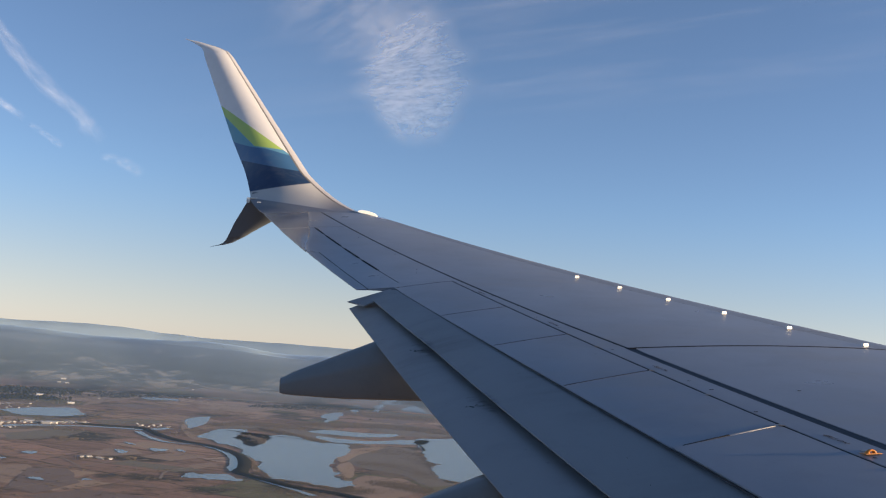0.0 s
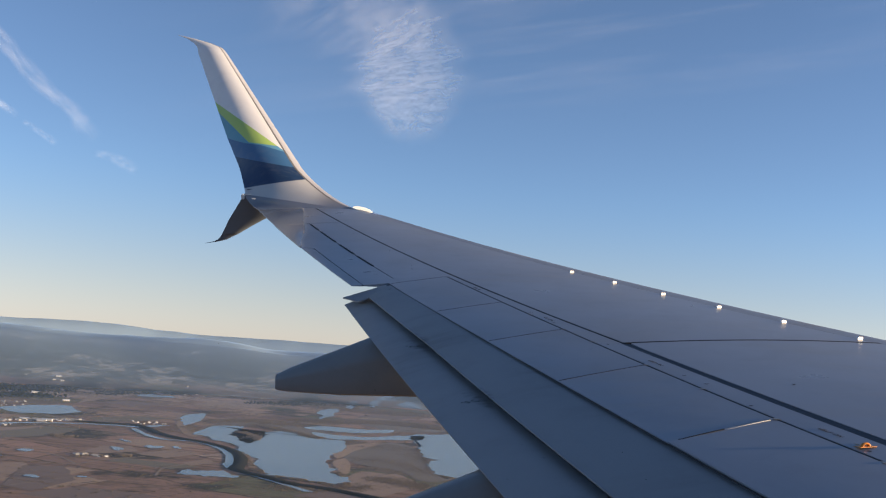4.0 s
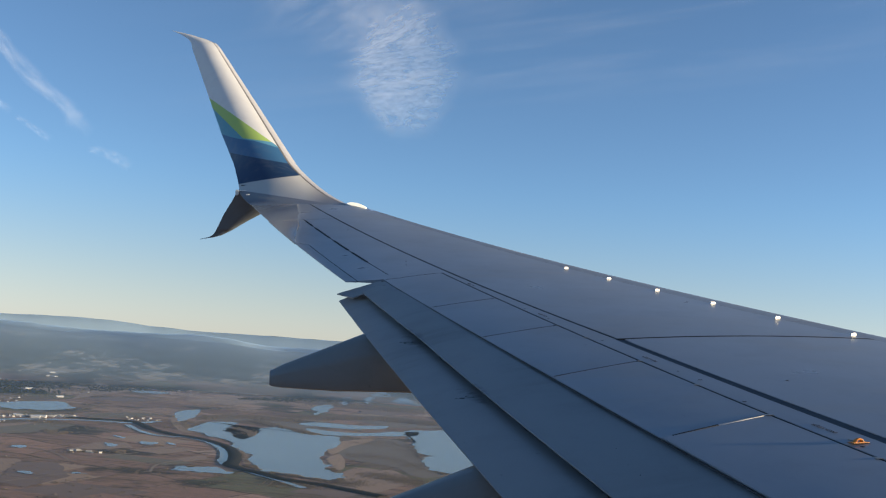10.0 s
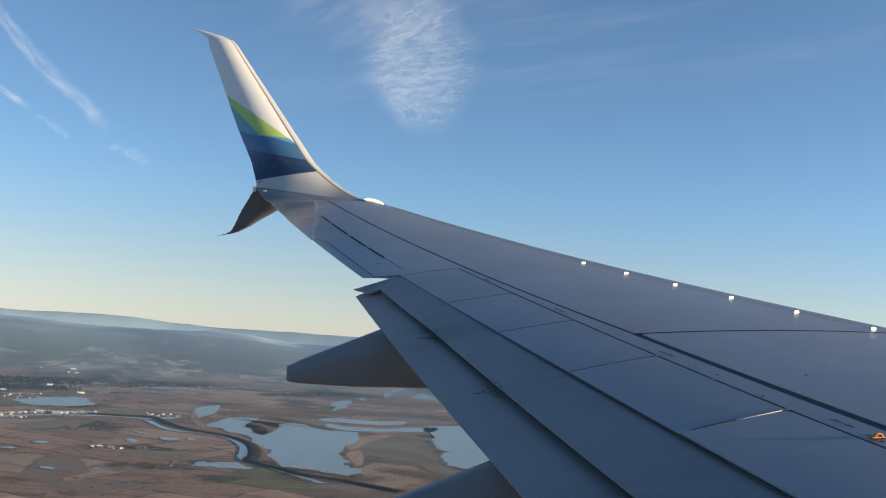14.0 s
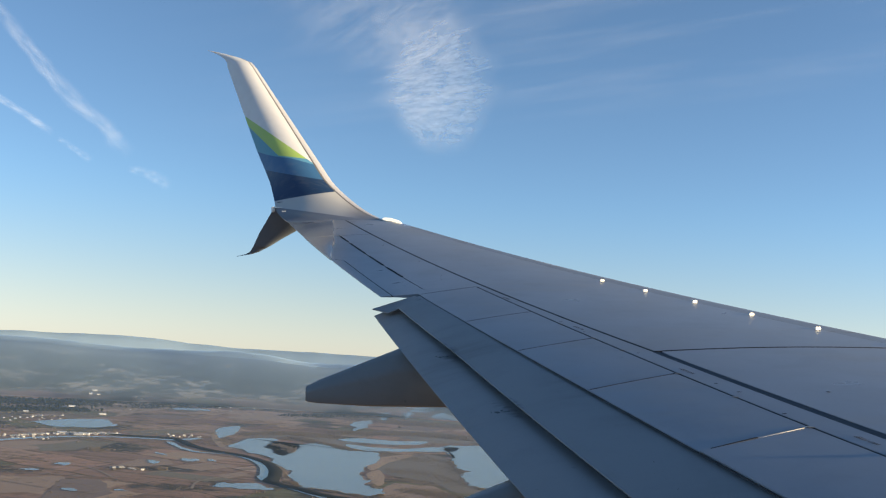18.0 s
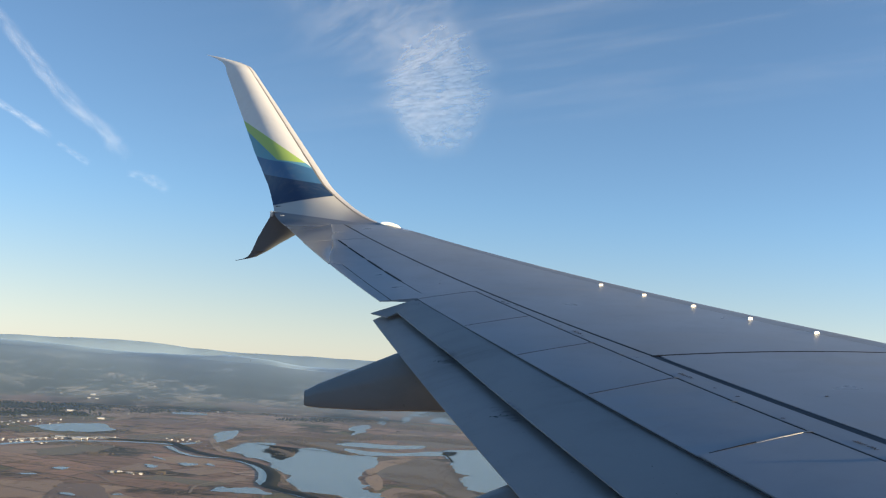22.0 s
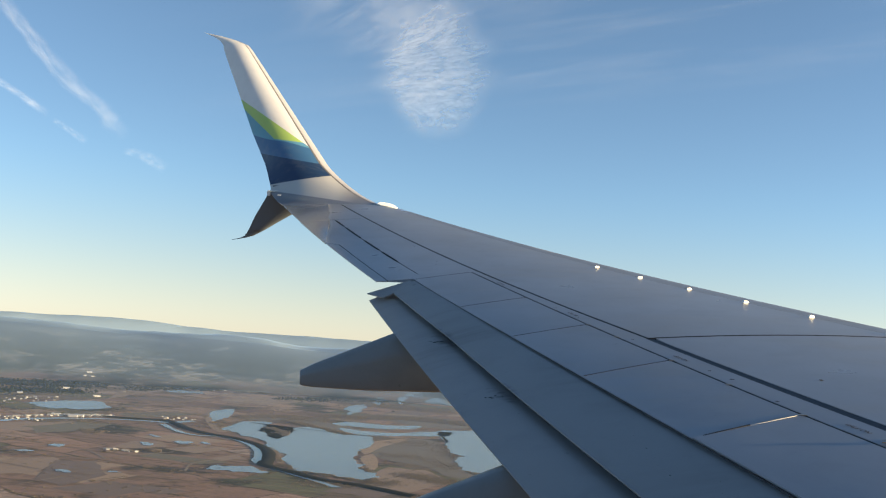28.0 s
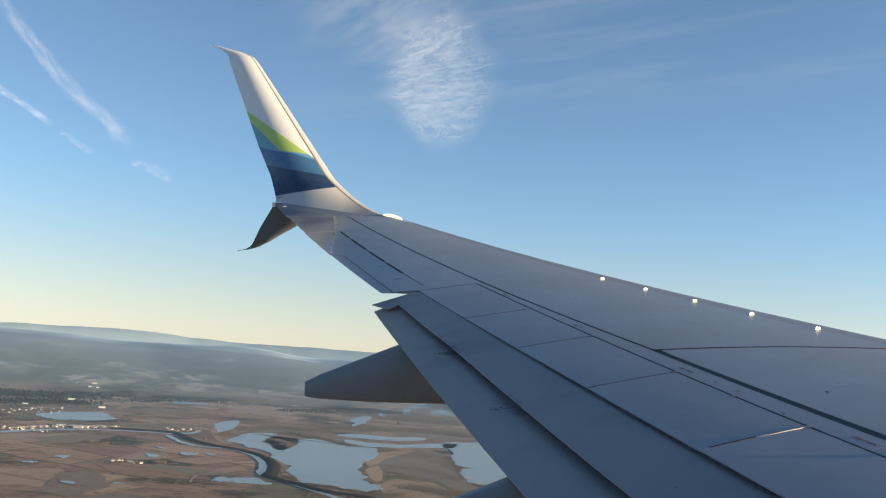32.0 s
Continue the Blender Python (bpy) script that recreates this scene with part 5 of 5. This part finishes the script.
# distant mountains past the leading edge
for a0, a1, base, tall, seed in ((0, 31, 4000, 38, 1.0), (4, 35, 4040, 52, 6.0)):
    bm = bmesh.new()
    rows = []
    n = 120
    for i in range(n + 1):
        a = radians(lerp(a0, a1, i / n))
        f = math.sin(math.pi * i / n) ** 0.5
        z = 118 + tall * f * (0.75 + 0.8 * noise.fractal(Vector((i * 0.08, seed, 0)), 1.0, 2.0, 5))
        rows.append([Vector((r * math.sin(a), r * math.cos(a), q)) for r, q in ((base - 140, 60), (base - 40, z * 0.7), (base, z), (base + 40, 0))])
    tagged(part("mountain_ridge", loft(rows, closed=False, caps=False), HAZED_RIDGE), "far snow-dusted mountain ridge with painted haze glow", "mountain", kind="structure")

# ---------------------------------------------------------------- haze and sky


def sheet(name, corners, nu, nv, material, label, category, bow=0.0):
    """A thin veil between four corners, with its own surface coordinates."""
    a, b, c, d = [Vector(p) for p in corners]
    bm = bmesh.new()
    uv = bm.loops.layers.uv.new("veil")
    grid = [[bm.verts.new(lerp(lerp(a, b, i / nu), lerp(d, c, i / nu), j / nv) + Vector((0, 0, bow * math.sin(math.pi * i / nu)))) for j in range(nv + 1)] for i in range(nu + 1)]
    for i in range(nu):
        for j in range(nv):
            f = bm.faces.new((grid[i][j], grid[i + 1][j], grid[i + 1][j + 1], grid[i][j + 1]))
            for lp, (p, q) in zip(f.loops, ((i, j), (i + 1, j), (i + 1, j + 1), (i, j + 1))):
                lp[uv].uv = (p / nu, q / nv)
    return tagged(part(name, bm, material), label, category, kind="stuff")


def veil_height(r, az):
    climb, height = slope_of(r, az)
    over = height + 9 + 90 * climb * (1 - climb) - 0.8 * climb
    crest = hills(r * math.sin(radians(az)), r * math.cos(radians(az))) + 5
    return lerp(over, crest, ramp(r, 3700, 3950) * (1 - ramp(r, 4160, 4280)))


# aerial haze imitated by a tinted see-through sheet, opacity set by distance
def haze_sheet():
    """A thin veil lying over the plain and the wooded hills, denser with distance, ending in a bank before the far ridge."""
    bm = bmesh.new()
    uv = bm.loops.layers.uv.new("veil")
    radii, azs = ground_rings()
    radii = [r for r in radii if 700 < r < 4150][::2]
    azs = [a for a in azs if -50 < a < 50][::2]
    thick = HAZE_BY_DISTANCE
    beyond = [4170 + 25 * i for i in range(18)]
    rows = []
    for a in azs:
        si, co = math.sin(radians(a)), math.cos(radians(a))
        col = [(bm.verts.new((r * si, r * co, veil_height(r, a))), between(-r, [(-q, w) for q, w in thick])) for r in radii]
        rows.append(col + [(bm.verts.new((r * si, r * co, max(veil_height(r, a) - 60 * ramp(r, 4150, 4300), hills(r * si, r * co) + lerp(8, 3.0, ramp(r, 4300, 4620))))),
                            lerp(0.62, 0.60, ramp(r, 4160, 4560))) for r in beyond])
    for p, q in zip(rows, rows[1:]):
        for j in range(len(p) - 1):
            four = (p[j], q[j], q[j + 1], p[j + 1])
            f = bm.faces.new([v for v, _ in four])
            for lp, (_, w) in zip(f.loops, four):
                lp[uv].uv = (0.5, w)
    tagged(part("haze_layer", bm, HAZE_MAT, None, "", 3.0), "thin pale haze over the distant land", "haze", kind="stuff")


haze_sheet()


COURSE = pose(0, 0, 0, 6.354, -3.866, 8.406).to_3x3()


def aim(px, py, dist):
    """A point of the sky: px, py are right and up of the camera's middle course, as slopes."""
    return Vector((-7.6, 0.5, 151)) + COURSE @ Vector((px, 1.0, py)).normalized() * dist


def veil(p0, p1, p2, p3, nu, nv, mat, name, label, dist=4300):
    # the veils stand slantwise to the sun, their right-hand ends farther off
    sheet(name, [aim(*p, dist - 400 + (p[0] + 0.1) * 2600) for p in (p0, p1, p2, p3)], nu, nv, mat, label, "cloud")


def trail(points, widths, mat, name, label, dist=4350):
    """A wind-bent streak of vapour along points of the sky, with its widths from start to end."""
    line = smooth_loop(points, 10, False)
    bm = bmesh.new()
    uv = bm.loops.layers.uv.new("veil")
    rows, n, nu = [], len(line) - 1, 6
    for i, p in enumerate(line):
        d = (line[min(i + 1, n)] - line[max(i - 1, 0)]).normalized()
        f = i / n * (len(widths) - 1)
        w = lerp(widths[int(f)], widths[min(int(f) + 1, len(widths) - 1)], f % 1) * (1 + 0.25 * noise.noise(Vector((i * 0.35, widths[0] * 90, 0))))
        side = Vector((d.y, -d.x, 0)) * w * 0.5
        rows.append([bm.verts.new(aim(*(p + side * lerp(-1, 1, j / nu)).xy, dist - 400 + (p.x + 0.1) * 2600)) for j in range(nu + 1)])
    for i in range(n):
        for j in range(nu):
            f = bm.faces.new((rows[i][j], rows[i][j + 1], rows[i + 1][j + 1], rows[i + 1][j]))
            for lp, (p, q) in zip(f.loops, ((i, j), (i, j + 1), (i + 1, j + 1), (i + 1, j))):
                lp[uv].uv = (q / nu, p / n)
    tagged(part(name, bm, mat), label, "cloud", kind="stuff")


trail([(-0.046, 0.268), (-0.035, 0.240), (-0.022, 0.212), (-0.012, 0.187), (-0.008, 0.159), (-0.006, 0.128), (-0.006, 0.092)], (0.085, 0.095, 0.105, 0.125, 0.140, 0.100, 0.045), CLOUD, "cloud_patch", "torn white ice cloud patch with rippled texture")
trail([(-0.119, 0.356), (-0.086, 0.290), (-0.052, 0.240), (-0.022, 0.190), (-0.008, 0.134), (-0.003, 0.084)], (0.34, 0.26, 0.17, 0.12, 0.06), THIN_CLOUD, "cloud_veil", "thin ragged veil round the cloud patch", 4330)
veil((-0.373, 0.33), (0.587, 0.54), (0.587, 0.16), (-0.333, 0.06), 20, 12, CIRRUS, "cirrus", "faint combed cirrus streaks", 4250)
trail([(-0.486, 0.284), (-0.458, 0.256), (-0.436, 0.231), (-0.414, 0.203), (-0.386, 0.169), (-0.358, 0.140), (-0.335, 0.122), (-0.325, 0.107), (-0.310, 0.094)], (0.016, 0.017, 0.018, 0.022, 0.016, 0.024, 0.018), TRAIL, "contrail", "old white contrail bent and spread by the wind")
trail([(-0.486, 0.180), (-0.458, 0.162), (-0.436, 0.148), (-0.411, 0.132), (-0.388, 0.115)], (0.006, 0.011), TRAIL, "contrail", "thin white contrail", 4380)
trail([(-0.385, 0.112), (-0.369, 0.102), (-0.350, 0.089)], (0.007, 0.009), FAINT_TRAIL, "cloud_wisp", "faint white cloud wisp", 4330)
trail([(-0.316, 0.081), (-0.300, 0.078), (-0.286, 0.072), (-0.272, 0.063)], (0.009, 0.016), FAINT_TRAIL, "cloud_wisp", "faint white cloud wisp", 4330)
